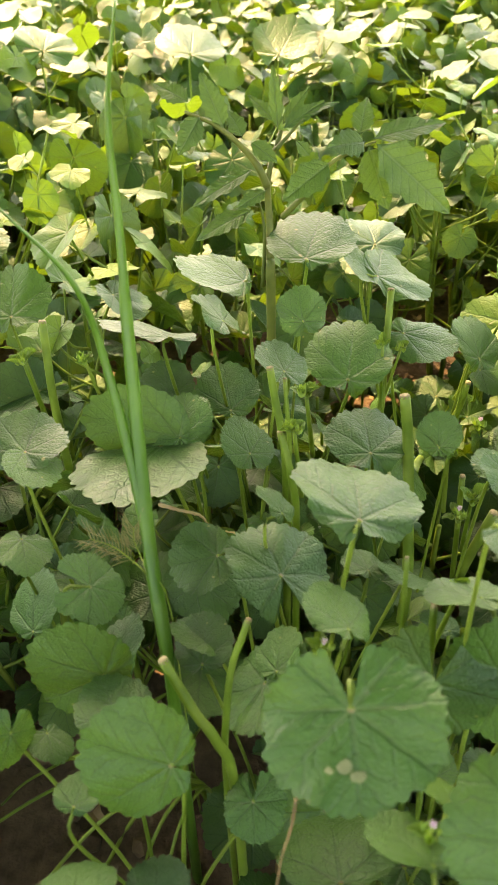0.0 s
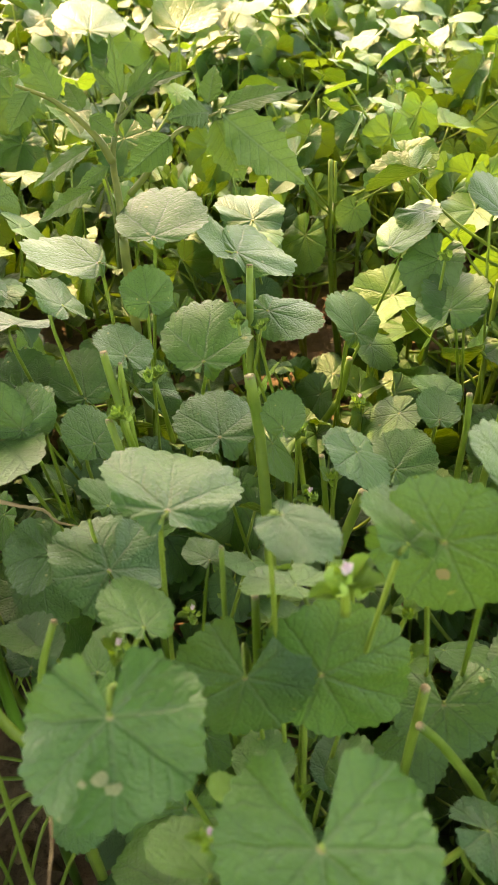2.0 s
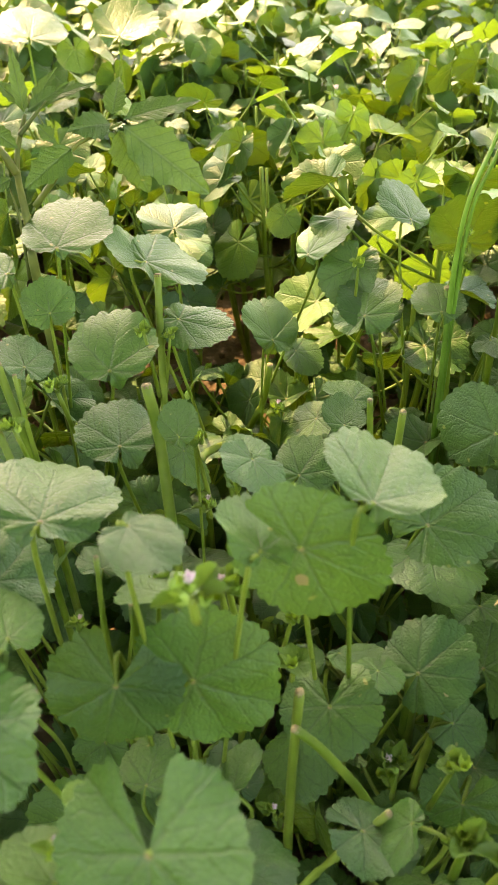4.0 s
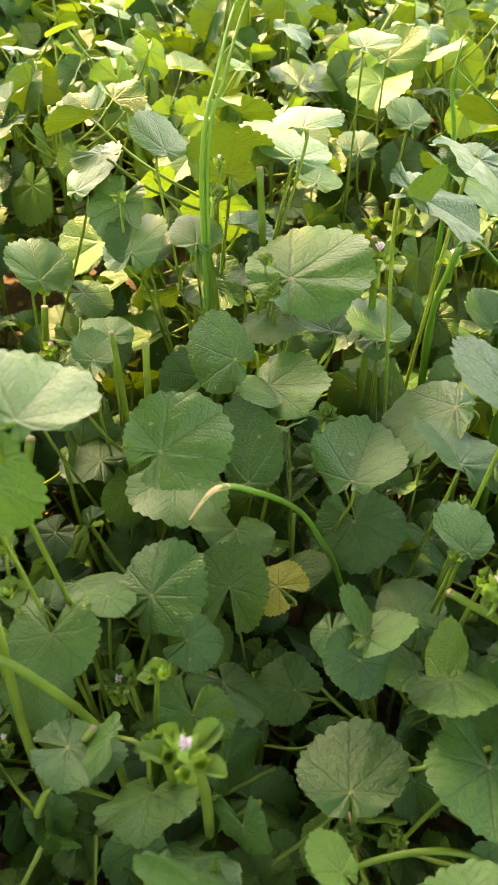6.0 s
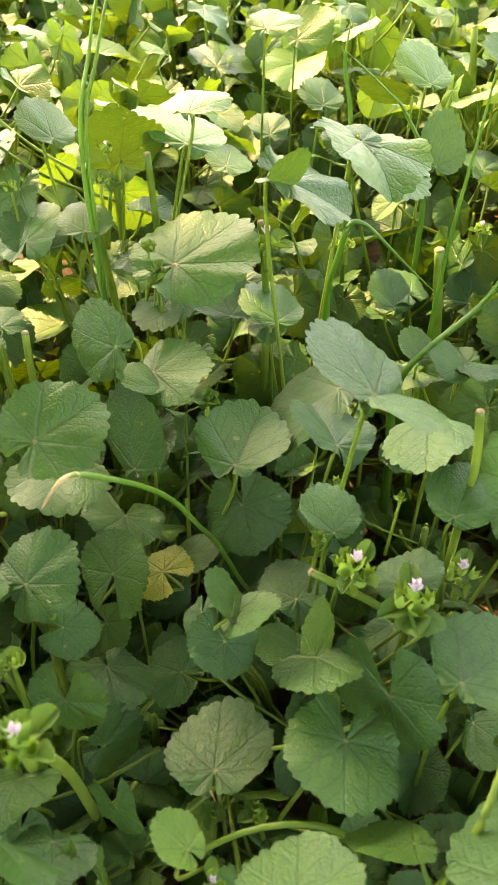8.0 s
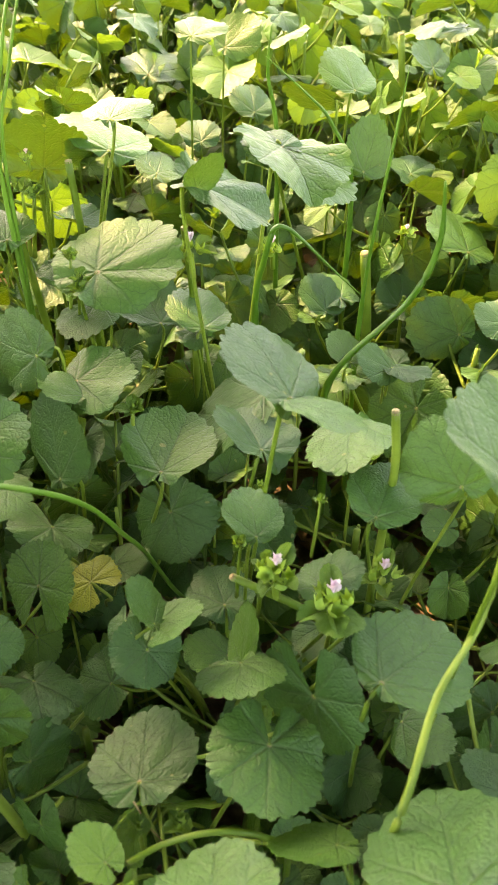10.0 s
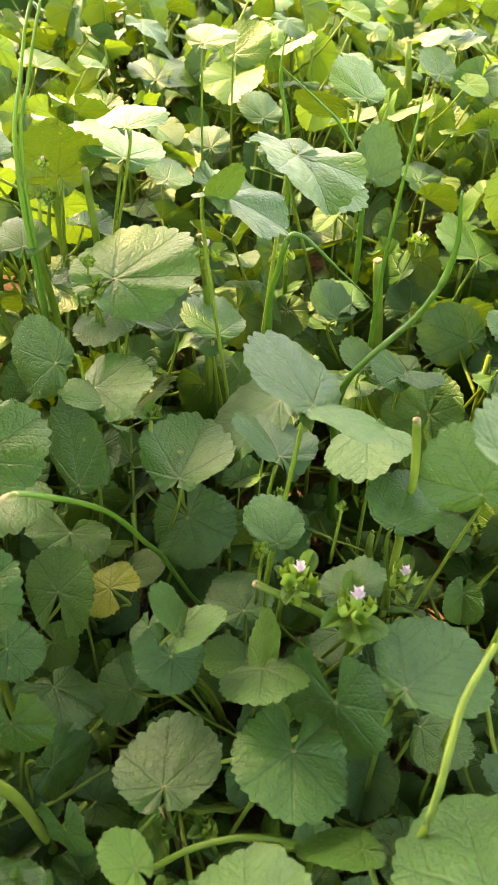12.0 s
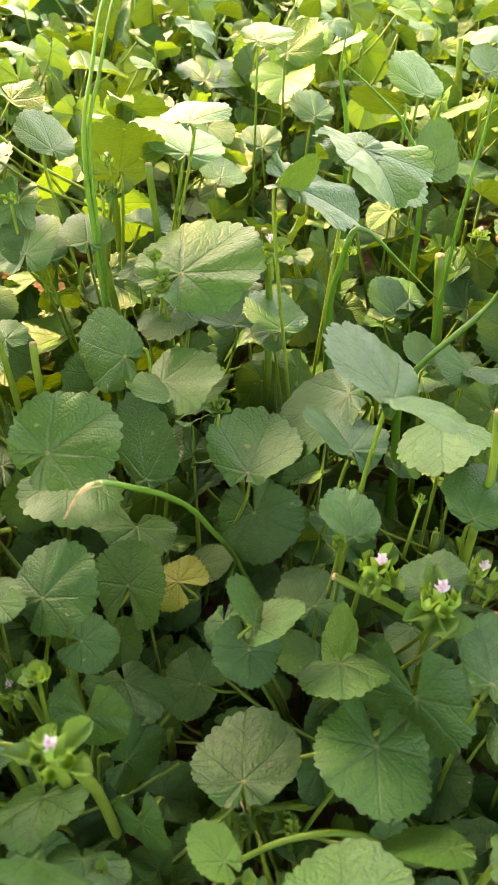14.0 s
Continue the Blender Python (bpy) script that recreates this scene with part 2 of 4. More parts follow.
def leaflet_data(seed, lobes=5):
    """A pinnate, coarsely toothed leaflet, 1 long and about half as wide."""
    rr = random.Random(seed)
    verts, faces, uv = [], [], []
    rows, half = 26, 5
    ph, curl = rr.uniform(0, 6), rr.uniform(-0.35, -0.1)
    for j in range(rows + 1):
        s = j / rows
        w = 0.30 * (math.sin(math.pi * min(1, s ** 0.75)) ** 0.8) * (1 - 0.25 * s) + 0.004
        w *= 1 - 0.22 * abs(math.sin(lobes * math.pi * s + ph)) * (1 if s < 0.9 else 0)
        for k in range(-half, half + 1):
            q = k / half
            x, y = w * q, s + 0.07 * abs(q) * (1 - s)
            z = 0.10 * abs(x) + curl * s * s * 0.5 + 0.012 * math.sin(18 * s + 3 * q + ph) * abs(q) - 0.02 * math.cos(57 * (y - 0.8 * abs(x))) * abs(q) * 0.35
            verts.append((x, y, z)), uv.append((x, y))
    n = 2 * half + 1
    for j in range(rows):
        for k in range(n - 1):
            b = j * n + k
            faces.append((b, b + 1, b + n + 1, b + n))
    return verts, faces, uv


def glide(points, steps):
    """A smooth line through points (Catmull-Rom)."""
    p = [Vector(q) for q in points]
    if len(p) == 2:
        return [p[0].lerp(p[1], k / steps) for k in range(steps + 1)]
    p = [2 * p[0] - p[1]] + p + [2 * p[-1] - p[-2]]
    out = []
    for j in range(1, len(p) - 2):
        a, b, c, d = p[j - 1 : j + 3]
        for k in range(steps):
            t = k / steps
            out.append(0.5 * (2 * b + (c - a) * t + (2 * a - 5 * b + 4 * c - d) * t * t + (3 * b - a - 3 * c + d) * t ** 3))
    return out + [p[-2]]


def tube_data(line, radii, sides=7, flat=1.0, groove=0.0):
    verts, faces = [], []
    up = Vector((0.3, 0.2, 1)).normalized()
    m = len(line)
    for j, p in enumerate(line):
        d = (line[min(j + 1, m - 1)] - line[max(j - 1, 0)]).normalized()
        u = d.cross(up if abs(d.dot(up)) < 0.95 else Vector((1, 0, 0))).normalized()
        w = d.cross(u)
        t = j / (m - 1)
        r = radii[0] + (radii[-1] - radii[0]) * t if len(radii) == 2 else float(np.interp(t, np.linspace(0, 1, len(radii)), radii))
        for k in range(sides):
            a = 2 * math.pi * k / sides
            g = r * (1 - groove * (k % 2))
            verts.append(p + u * (g * math.cos(a)) + w * (g * flat * math.sin(a)))
    for j in range(m - 1):
        for k in range(sides):
            b, c = j * sides + k, j * sides + (k + 1) % sides
            faces.append((b, c, c + sides, b + sides))
    faces.append(tuple(range(sides))[::-1])
    faces.append(tuple(range((m - 1) * sides, m * sides)))
    return verts, faces


def tube(name, points, radii, material, steps=6, sides=7, flat=1.0, groove=0.0):
    v, f = tube_data(glide(points, steps), radii, sides, flat, groove)
    return mesh_of(name, v, f, material)


# ---- ground ----
def ground_height(x, y):
    return 0.018 * noise.noise((x * 3.1, y * 3.1, 0)) + 0.010 * noise.noise((x * 11, y * 11, 4)) + 0.004 * noise.noise((x * 40, y * 40, 7))


def build_ground():
    near = np.linspace(-1.2, 2.2, 150)
    out = np.array([1.6, 2.5, 4, 7, 12, 20, 35, 60, 100, 200, 400])
    xs = np.r_[-1.2 - out[::-1], near, 2.2 + out]
    near_y = np.linspace(-0.6, 2.8, 150)
    ys = np.r_[-0.6 - out[::-1], near_y, 2.8 + out]
    verts = [(x, y, ground_height(x, y)) for y in ys for x in xs]
    n = len(xs)
    faces = [(j * n + k, j * n + k + 1, (j + 1) * n + k + 1, (j + 1) * n + k) for j in range(len(ys) - 1) for k in range(n - 1)]
    return tagged(new("ground", mesh_of("ground", verts, faces, SOIL)), "bare brown crumbly garden soil under the plants", "soil", kind="structure")


build_ground()


def build_clods(count=900):
    rr = random.Random(5)
    verts, faces = [], []
    for _ in range(count):
        x, y = rr.uniform(-0.4, 1.3), rr.uniform(0.0, 1.5)
        r = rr.uniform(0.003, 0.012)
        b = bmesh.new()
        bmesh.ops.create_icosphere(b, subdivisions=1, radius=r)
        base = len(verts)
        for v in b.verts:
            k = 0.7 + 0.6 * rr.random()
            verts.append((x + v.co.x * k, y + v.co.y * k, ground_height(x, y) + r * 0.4 + v.co.z * k * 0.8))
        faces += [tuple(base + v.index for v in f.verts) for f in b.faces]
        b.free()
    return tagged(new("soil_clods", mesh_of("soil_clods", verts, faces, CLOD, smooth=False)), "small dry brown crumbs of soil on the ground", "soil", kind="stuff")


build_clods()


def build_debris(count=260):
    """Curled flakes of dead leaf on the soil."""
    rr = random.Random(8)
    verts, faces = [], []
    for k in range(count):
        x, y = rr.uniform(-0.3, 1.2), rr.uniform(0.05, 1.3)
        if k < 70:
            x, y = rr.gauss(0.617, 0.022), rr.gauss(0.473, 0.022)
        r, a, h = rr.uniform(0.004, 0.012), rr.uniform(0, 6.3), ground_height(x, y) + 0.004
        b = len(verts)
        for j in range(3):
            for i in range(3):
                u, v = (i - 1) * r * rr.uniform(0.7, 1.2), (j - 1) * r * rr.uniform(0.7, 1.2)
                verts.append((x + u * math.cos(a) - v * math.sin(a), y + u * math.sin(a) + v * math.cos(a), h + 0.6 * abs(u) + rr.uniform(0, 0.3) * r))
        faces += [(b + 3 * j + i, b + 3 * j + i + 1, b + 3 * j + i + 4, b + 3 * j + i + 3) for j in range(2) for i in range(2)]
    return tagged(new("dead_leaf_flakes", mesh_of("dead_leaf_flakes", verts, faces, DRY, smooth=False)), "dry brown curled flakes of dead leaf on the soil", "litter", kind="stuff")


build_debris()

# ---- mallow plants with their own leaves, as they stand ----
PLANT_LABEL = "low mallow plant with round crenate green leaves"
SEED = [0]


def plant(x, y, label=PLANT_LABEL):
    e = new("mallow_plant")
    e.matrix_basis = pose(x, y, ground_height(x, y) - 0.004)
    return tagged(e, label, "plant", "mallow plants in the field")


def leaf(owner, x, y, z, rx, ry, rz, wide, fold=0.0, tone="", foot=None, set_back=0.15, aspect=1.0, bare=False):
    """A blade on its stalk (bare: half of a folded leaf, on the other half's stalk): the joint at x, y, z, turned as pose() turns it."""
    SEED[0] += 1
    rr = random.Random(SEED[0])
    o = owner.matrix_basis.translation
    m = pose(x - o.x, y - o.y, z - o.z, rx, ry, rz)
    material = {"yellow": YELLOW, "young": YOUNG_AND_BACKLIT}.get(tone, LEAF)
    shape = blade(rr.randrange(14), fold, material, set_back)
    ob = part("leaf", shape, owner, m @ Matrix.Diagonal((wide, wide * aspect, wide, 1)), "yellowing leaf blade" if tone == "yellow" else "")
    j = Vector((x - o.x, y - o.y, z - o.z))
    if bare:
        return ob
    down = m.to_3x3() @ Vector((0, -0.3, -0.8))
    down.z = min(down.z, down.z * 0.5 - 0.3)
    if foot is None:
        end = Vector((j.x * 0.3 + rr.uniform(-0.01, 0.01), max(j.y * 0.3 + 0.01, j.y + rr.uniform(0.005, 0.03)), max(0.0, j.z * rr.uniform(0.05, 0.22))))
    else:
        end = Vector(foot) - o
    a = j + down * min(0.022, 0.2 * (j - end).length)
    b = end.lerp(j, 0.35) + Vector((0, 0.004, 0.012))
    thick = 0.0009 + 0.008 * wide
    stalk = tube("petiole", [j, a, b, end], (thick * 0.85, thick * 1.15), STALK, 5, 6)
    stalk.transform((m @ Matrix.Diagonal((wide, wide * aspect, wide, 1))).inverted())
    part("petiole", stalk, ob)
    return ob


def blemish(blade_part, x, y, r, material, label):
    """A small dry patch on a blade, at x, y of its plane; r is its radius in blade widths."""
    near = min(blade_part.data.vertices, key=lambda v: (v.co.x - x) ** 2 + (v.co.y - y) ** 2)
    rr = random.Random(int(x * 1000))
    nz = near.normal.normalized()
    side = nz.cross(Vector((0, 1, 0))).normalized()
    up = nz.cross(side)
    mid = Vector((x, y, near.co.z)) + nz * 0.012
    ring = [mid + (side * math.cos(k * 0.6283) + up * math.sin(k * 0.6283)) * r * rr.uniform(0.65, 1.2) for k in range(10)]
    me = mesh_of("blemish", [mid + nz * 0.004, *ring], [(0, 1 + k, 1 + (k + 1) % 10) for k in range(10)], material)
    return part("blemish", me, blade_part, None, label)


def stump(owner, wide, *points):
    """A cut stalk through the given points, from its cut end down to the ground."""
    o = owner.matrix_basis.translation
    p = [Vector(q) - o for q in points]
    if p[-1].z > 0.04:
        d = p[-1] - p[-2]
        run = d.normalized() * min(0.05, p[-1].z * 0.5) if d.z < 0 else Vector((0, 0, -0.02))
        p += [p[-1] + run * 0.35 + Vector((0, 0.006, -0.035)), Vector((p[-1].x + run.x * 0.4, p[-1].y + 0.02, -0.01))]
    ob = part("stem", tube("cut_stem", p, (wide * 0.46, wide * 0.56), STALK, 6, 9), owner, None, "cut green stalk")
    d = (p[0] - p[1]).normalized()
    cap = tube("cut_end", [p[0] - d * 0.0012, p[0] + d * 0.0006], (wide * 0.475, wide * 0.42), CUT, 2, 9)
    part("cut_end", cap, ob, None, "pale dried cut end")
    return ob


def bud_data(r, rr):
    """A green calyx: a cup with five pointed lobes that stand open."""
    verts, faces = [], []
    open_up = rr.uniform(0.85, 1.25)
    for j, (s, z) in enumerate(((0.25, -0.7), (0.70, -0.3), (0.88, 0.3), (1.0 * open_up, 0.95), (1.15 * open_up, 1.7))):
        for k in range(10):
            a = 2 * math.pi * k / 10
            tip = k % 2
            w = s if tip or j < 3 else 0.86 * s - 0.14 * (j - 3)
            h = z if tip or j < 3 else 0.42 + 0.14 * (j - 3)
            verts.append((r * w * math.cos(a), r * w * math.sin(a), r * h))
    for j in range(4):
        for k in range(10):
            b, c = j * 10 + k, j * 10 + (k + 1) % 10
            faces.append((b, c, c + 10, b + 10))
    faces.append(tuple(range(10))[::-1])
    return verts, faces


def petal_data(r):
    verts, faces = [], []
    for j in range(5):
        s = j / 4
        for k in range(-3, 4):
            q = k / 3
            verts.append((r * 0.55 * q * math.sin(0.4 + 2.1 * s) * (0.35 + 0.65 * s), r * (0.15 + s * (1 - 0.16 * (1 - abs(q)) * s)), r * (0.9 * s - 0.35 * s * s + 0.12 * q * q)))
    for j in range(4):
        for k in range(6):
            b = j * 7 + k
            faces.append((b, b + 1, b + 8, b + 7))
    return verts, faces


def shoot(owner, x, y, z, wide):
    """A tuft of small folded young leaves and green buds at a node."""
    SEED[0] += 1
    rr = random.Random(1700 + SEED[0])
    o = owner.matrix_basis.translation
    base = Vector((x, y, z)) - o
    low = base + Vector((rr.uniform(-0.01, 0.01), 0.012, -min(0.06, base.z * 0.4)))
    e = part("shoot", tube("shoot_stalk", [low, base], (wide * 0.09, wide * 0.06), STALK, 4, 6), owner, None, "bright green young shoot")
    for k in range(rr.choice((5, 6, 7))):
        a = k * 2.4 + rr.random()
        lean = rr.uniform(0.3, 1.2)
        m = Matrix.Translation(base + Vector((math.cos(a), math.sin(a), rr.uniform(-0.8, 0.7))) * wide * 0.16) @ Euler((lean, 0, a - 1.57)).to_matrix().to_4x4()
        w = wide * rr.uniform(0.28, 0.55)
        part("young_leaf", blade(20 + k % 4, rr.choice((0.3, 0.6, 0.8)), YOUNG_AND_BACKLIT, 0.25), e, m @ Matrix.Diagonal((w, w, w, 1)))
    for k in range(3):
        v, f = bud_data(wide * rr.uniform(0.09, 0.14), rr)
        part("bud", mesh_of("bud", v, f, CALYX), e, Matrix.Translation(base + Vector((rr.uniform(-1, 1), rr.uniform(-1, 1), rr.uniform(-0.6, 0.8))) * wide * 0.2))


def bloom(owner, x, y, z, wide):
    """A tight cluster of green buds round a small pale pink flower."""
    SEED[0] += 1
    rr = random.Random(900 + SEED[0])
    o = owner.matrix_basis.translation
    base = Vector((x, y, z)) - o
    e = part("flower_head", tube("flower_stalk", [base + Vector((0.001, 0.002, -wide * 1.6)), base + Vector((0, 0, -wide * 0.4))], (wide * 0.16, wide * 0.13), STALK, 4, 6), owner, None, "green buds round a pale pink flower")
    for k in range(5):
        a = k * 1.35 + rr.random()
        off = Vector((math.cos(a), math.sin(a), rr.uniform(-1.1, 0.2))) * wide * 0.42 if k else Vector((0, 0, 0))
        v, f = bud_data(wide * rr.uniform(0.15, 0.27), rr)
        m = Matrix.Translation(base + off) @ Euler((rr.uniform(-0.7, 0.7), rr.uniform(-0.7, 0.7), a)).to_matrix().to_4x4()
        part("bud", mesh_of("bud", v, f, CALYX), e, m)
    for k in range(5):
        v, f = petal_data(wide * 0.36)
        part("petal", mesh_of("petal", v, f, PETAL), e, Matrix.Translation(base + Vector((0, 0, wide * 0.15))) @ Euler((0.85, 0.15, k * 1.257)).to_matrix().to_4x4(), "pale pink petal")
    for k in range(3):
        a = k * 2.1 + rr.random() * 2
        m = Matrix.Translation(base + Vector((math.cos(a), math.sin(a), -0.6)) * wide * 0.5) @ Euler((rr.uniform(0.1, 0.6), rr.uniform(-0.3, 0.3), a - 1.57)).to_matrix().to_4x4()
        part("young_leaf", blade(20 + k, 0.7, YOUNG_AND_BACKLIT, 0.3), e, m @ Matrix.Diagonal((wide * 0.85, wide * 0.95, wide * 0.85, 1)), "small bright young leaf")


mallow = plant(0.506, 0.178)
stump(mallow, 0.0036, (0.554, 0.190, 0.330), (0.543, 0.178, 0.263), (0.505, 0.152, 0.254), (0.477, 0.123, 0.236))
bloom(mallow, 0.529, 0.248, 0.222, 0.0160)
bloom(mallow, 0.486, 0.225, 0.245, 0.0190)
leaf(mallow, 0.451, 0.132, 0.184, -3, 42, 66, 0.045, set_back=0.25)
leaf(mallow, 0.494, 0.181, 0.226, -12, 3, -67, 0.066, aspect=1.06, set_back=0.40)
leaf(mallow, 0.471, 0.076, 0.254, -38, -14, -16, 0.074, aspect=1.04, set_back=0.40)
leaf(mallow, 0.526, 0.200, 0.140, 8, 8, -152, 0.041, aspect=0.93, set_back=0.40)
leaf(mallow, 0.542, 0.170, 0.353, 3, 14, -17, 0.065, aspect=1.13, set_back=0.40)
leaf(mallow, 0.553, 0.130, 0.164, -12, 16, 3, 0.040, set_back=0.40)

mallow = plant(0.374, 0.193)
leaf(mallow, 0.369, 0.198, 0.175, -9, -8, -17, 0.060, set_back=0.25)
leaf(mallow, 0.436, 0.185, 0.194, 1, -14, 157, 0.064, set_back=0.10)
leaf(mallow, 0.346, 0.151, 0.206, 27, 24, 50, 0.029, tone="young", set_back=0.20)
leaf(mallow, 0.382, 0.104, 0.243, -31, -4, -17, 0.052, set_back=0.25)
stump(mallow, 0.0034, (0.355, 0.169, 0.156), (0.375, 0.164, 0.174), (0.399, 0.158, 0.181), (0.421, 0.153, 0.169))
bloom(mallow, 0.354, 0.138, 0.194, 0.0100)
shoot(mallow, 0.383, 0.173, 0.168, 0.0199)
shoot(mallow, 0.363, 0.183, 0.161, 0.0177)

mallow = plant(0.278, 0.248)
stump(mallow, 0.0062, (0.289, 0.190, 0.262), (0.296, 0.215, 0.180), (0.298, 0.233, 0.095))
bloom(mallow, 0.287, 0.185, 0.273, 0.0170)
leaf(mallow, 0.298, 0.260, 0.178, -72, 3, 152, 0.049, set_back=0.00)
leaf(mallow, 0.313, 0.247, 0.143, -59, 50, -120, 0.044, set_back=0.20)
leaf(mallow, 0.314, 0.210, 0.141, -74, 28, 136, 0.041, aspect=0.97, set_back=0.00)
leaf(mallow, 0.285, 0.181, 0.186, 32, -19, 172, 0.042, set_back=0.15)
leaf(mallow, 0.256, 0.225, 0.234, -40, 10, 71, 0.039, set_back=0.35)
leaf(mallow, 0.271, 0.160, 0.245, 49, -44, 179, 0.043, set_back=0.40)
leaf(mallow, 0.235, 0.230, 0.223, -13, -18, -97, 0.047, set_back=0.10)
leaf(mallow, 0.270, 0.221, 0.179, 37, 10, 168, 0.056, set_back=0.10)
stump(mallow, 0.0043, (0.248, 0.234, 0.228), (0.211, 0.239, 0.161))
shoot(mallow, 0.282, 0.245, 0.244, 0.0191)
shoot(mallow, 0.292, 0.170, 0.185, 0.0184)
shoot(mallow, 0.278, 0.214, 0.230, 0.0289)

mallow = plant(-0.012, 0.276)
leaf(mallow, 0.008, 0.247, 0.275, 37, -56, 55, 0.060, aspect=0.90, set_back=0.30)
leaf(mallow, 0.044, 0.260, 0.221, -26, 21, 168, 0.035, set_back=0.05)
leaf(mallow, -0.028, 0.192, 0.269, -24, 3, 7, 0.035, set_back=0.35)
leaf(mallow, 0.003, 0.200, 0.249, -5, 8, 4, 0.028, set_back=0.35)
leaf(mallow, -0.071, 0.270, 0.270, -72, -38, -134, 0.031, set_back=0.10)
leaf(mallow, -0.018, 0.275, 0.264, -5, 5, 27, 0.040, aspect=1.02, set_back=0.40)
leaf(mallow, -0.038, 0.240, 0.256, -2, 0, -8, 0.025, set_back=0.35)
stump(mallow, 0.0054, (0.004, 0.284, 0.303), (0.018, 0.275, 0.273), (0.027, 0.273, 0.254))

mallow = plant(0.152, 0.293)
bloom(mallow, 0.168, 0.251, 0.374, 0.0130)
scarred_leaf = leaf(mallow, 0.082, 0.216, 0.355, -38, 9, 175, 0.069, aspect=0.86, set_back=0.10)
blemish(scarred_leaf, 0.061, 0.324, 0.046, SCAR, "pale dry scar on the blade")
blemish(scarred_leaf, -0.002, 0.379, 0.040, SCAR, "pale dry scar on the blade")
blemish(scarred_leaf, 0.140, 0.337, 0.024, SCAR, "pale dry scar on the blade")
leaf(mallow, 0.129, 0.271, 0.296, -67, -15, 173, 0.063, set_back=0.00)
leaf(mallow, 0.163, 0.272, 0.292, 56, 59, -37, 0.075, aspect=0.90, set_back=0.10)
leaf(mallow, 0.148, 0.175, 0.335, -41, 30, 157, 0.084, aspect=0.79, set_back=0.00)
leaf(mallow, 0.111, 0.186, 0.302, -20, 28, 25, 0.035, set_back=0.40)
leaf(mallow, 0.086, 0.230, 0.198, -16, -5, 2, 0.064, set_back=0.40)
leaf(mallow, 0.123, 0.211, 0.301, 5, 35, 30, 0.021, tone="young", aspect=0.98, set_back=0.30)
leaf(mallow, 0.171, 0.222, 0.227, -13, -14, -73, 0.048, aspect=0.94, set_back=0.25)
leaf(mallow, 0.180, 0.285, 0.178, 24, 14, 17, 0.035, set_back=0.25)
leaf(mallow, 0.133, 0.270, 0.216, 4, 1, -17, 0.034, set_back=0.35)
leaf(mallow, 0.147, 0.270, 0.391, 2, -5, -149, 0.032, aspect=1.04, set_back=0.30)
leaf(mallow, 0.197, 0.274, 0.367, 4, 29, 5, 0.039, set_back=0.30)
leaf(mallow, 0.154, 0.330, 0.264, 3, 21, 24, 0.023, set_back=0.35)
leaf(mallow, 0.176, 0.270, 0.202, 8, -36, -20, 0.033, set_back=0.40)
leaf(mallow, 0.155, 0.300, 0.321, -19, 20, 46, 0.043, set_back=0.15)
stump(mallow, 0.0043, (0.137, 0.310, 0.305), (0.136, 0.300, 0.266))
stump(mallow, 0.0049, (0.208, 0.263, 0.260), (0.222, 0.261, 0.241), (0.244, 0.258, 0.198))
bloom(mallow, 0.180, 0.311, 0.310, 0.0121)
bloom(mallow, 0.112, 0.196, 0.308, 0.0080)
bloom(mallow, 0.197, 0.267, 0.182, 0.0089)
shoot(mallow, 0.150, 0.315, 0.309, 0.0194)
shoot(mallow, 0.148, 0.262, 0.210, 0.0228)
shoot(mallow, 0.183, 0.312, 0.312, 0.0241)
shoot(mallow, 0.174, 0.304, 0.296, 0.0135)

mallow = plant(0.456, 0.294)
bloom(mallow, 0.463, 0.249, 0.250, 0.0165)
leaf(mallow, 0.469, 0.205, 0.190, -71, 27, 128, 0.071, aspect=0.97, set_back=0.00)
leaf(mallow, 0.437, 0.233, 0.199, 31, 9, 161, 0.049, set_back=0.25)
leaf(mallow, 0.440, 0.243, 0.182, 46, -46, -63, 0.040, set_back=0.40)
leaf(mallow, 0.389, 0.248, 0.213, -28, -25, 173, 0.042, aspect=0.95, set_back=0.00)
leaf(mallow, 0.396, 0.261, 0.215, 27, -12, -117, 0.039, set_back=0.30)
leaf(mallow, 0.396, 0.258, 0.221, 34, 43, 35, 0.034, set_back=0.35)
leaf(mallow, 0.445, 0.291, 0.176, 10, -0, -3, 0.045, set_back=0.25)
leaf(mallow, 0.367, 0.291, 0.129, -19, -29, 54, 0.047, set_back=0.15)
leaf(mallow, 0.490, 0.348, 0.245, 5, 25, -0, 0.062, fold=0.3, aspect=1.03, set_back=0.25)
leaf(mallow, 0.463, 0.281, 0.242, 27, 15, -6, 0.038, set_back=0.40)
leaf(mallow, 0.491, 0.303, 0.318, 27, 23, 19, 0.067, set_back=0.35)
leaf(mallow, 0.486, 0.300, 0.320, -9, -17, -111, 0.052, set_back=0.40, bare=True)
leaf(mallow, 0.488, 0.237, 0.239, -14, -19, -27, 0.039, set_back=0.25)
leaf(mallow, 0.497, 0.260, 0.170, 2, 12, 144, 0.033, set_back=0.25)
leaf(mallow, 0.488, 0.219, 0.237, 19, 9, 151, 0.026, tone="young", set_back=0.25)
leaf(mallow, 0.382, 0.275, 0.207, -22, 36, 137, 0.028, set_back=0.10)
leaf(mallow, 0.441, 0.275, 0.146, 16, 3, 78, 0.037, set_back=0.30)
stump(mallow, 0.0048, (0.441, 0.258, 0.242), (0.487, 0.246, 0.201))
shoot(mallow, 0.490, 0.230, 0.225, 0.0182)
shoot(mallow, 0.500, 0.277, 0.262, 0.0127)
shoot(mallow, 0.479, 0.320, 0.237, 0.0174)
shoot(mallow, 0.452, 0.276, 0.245, 0.0156)
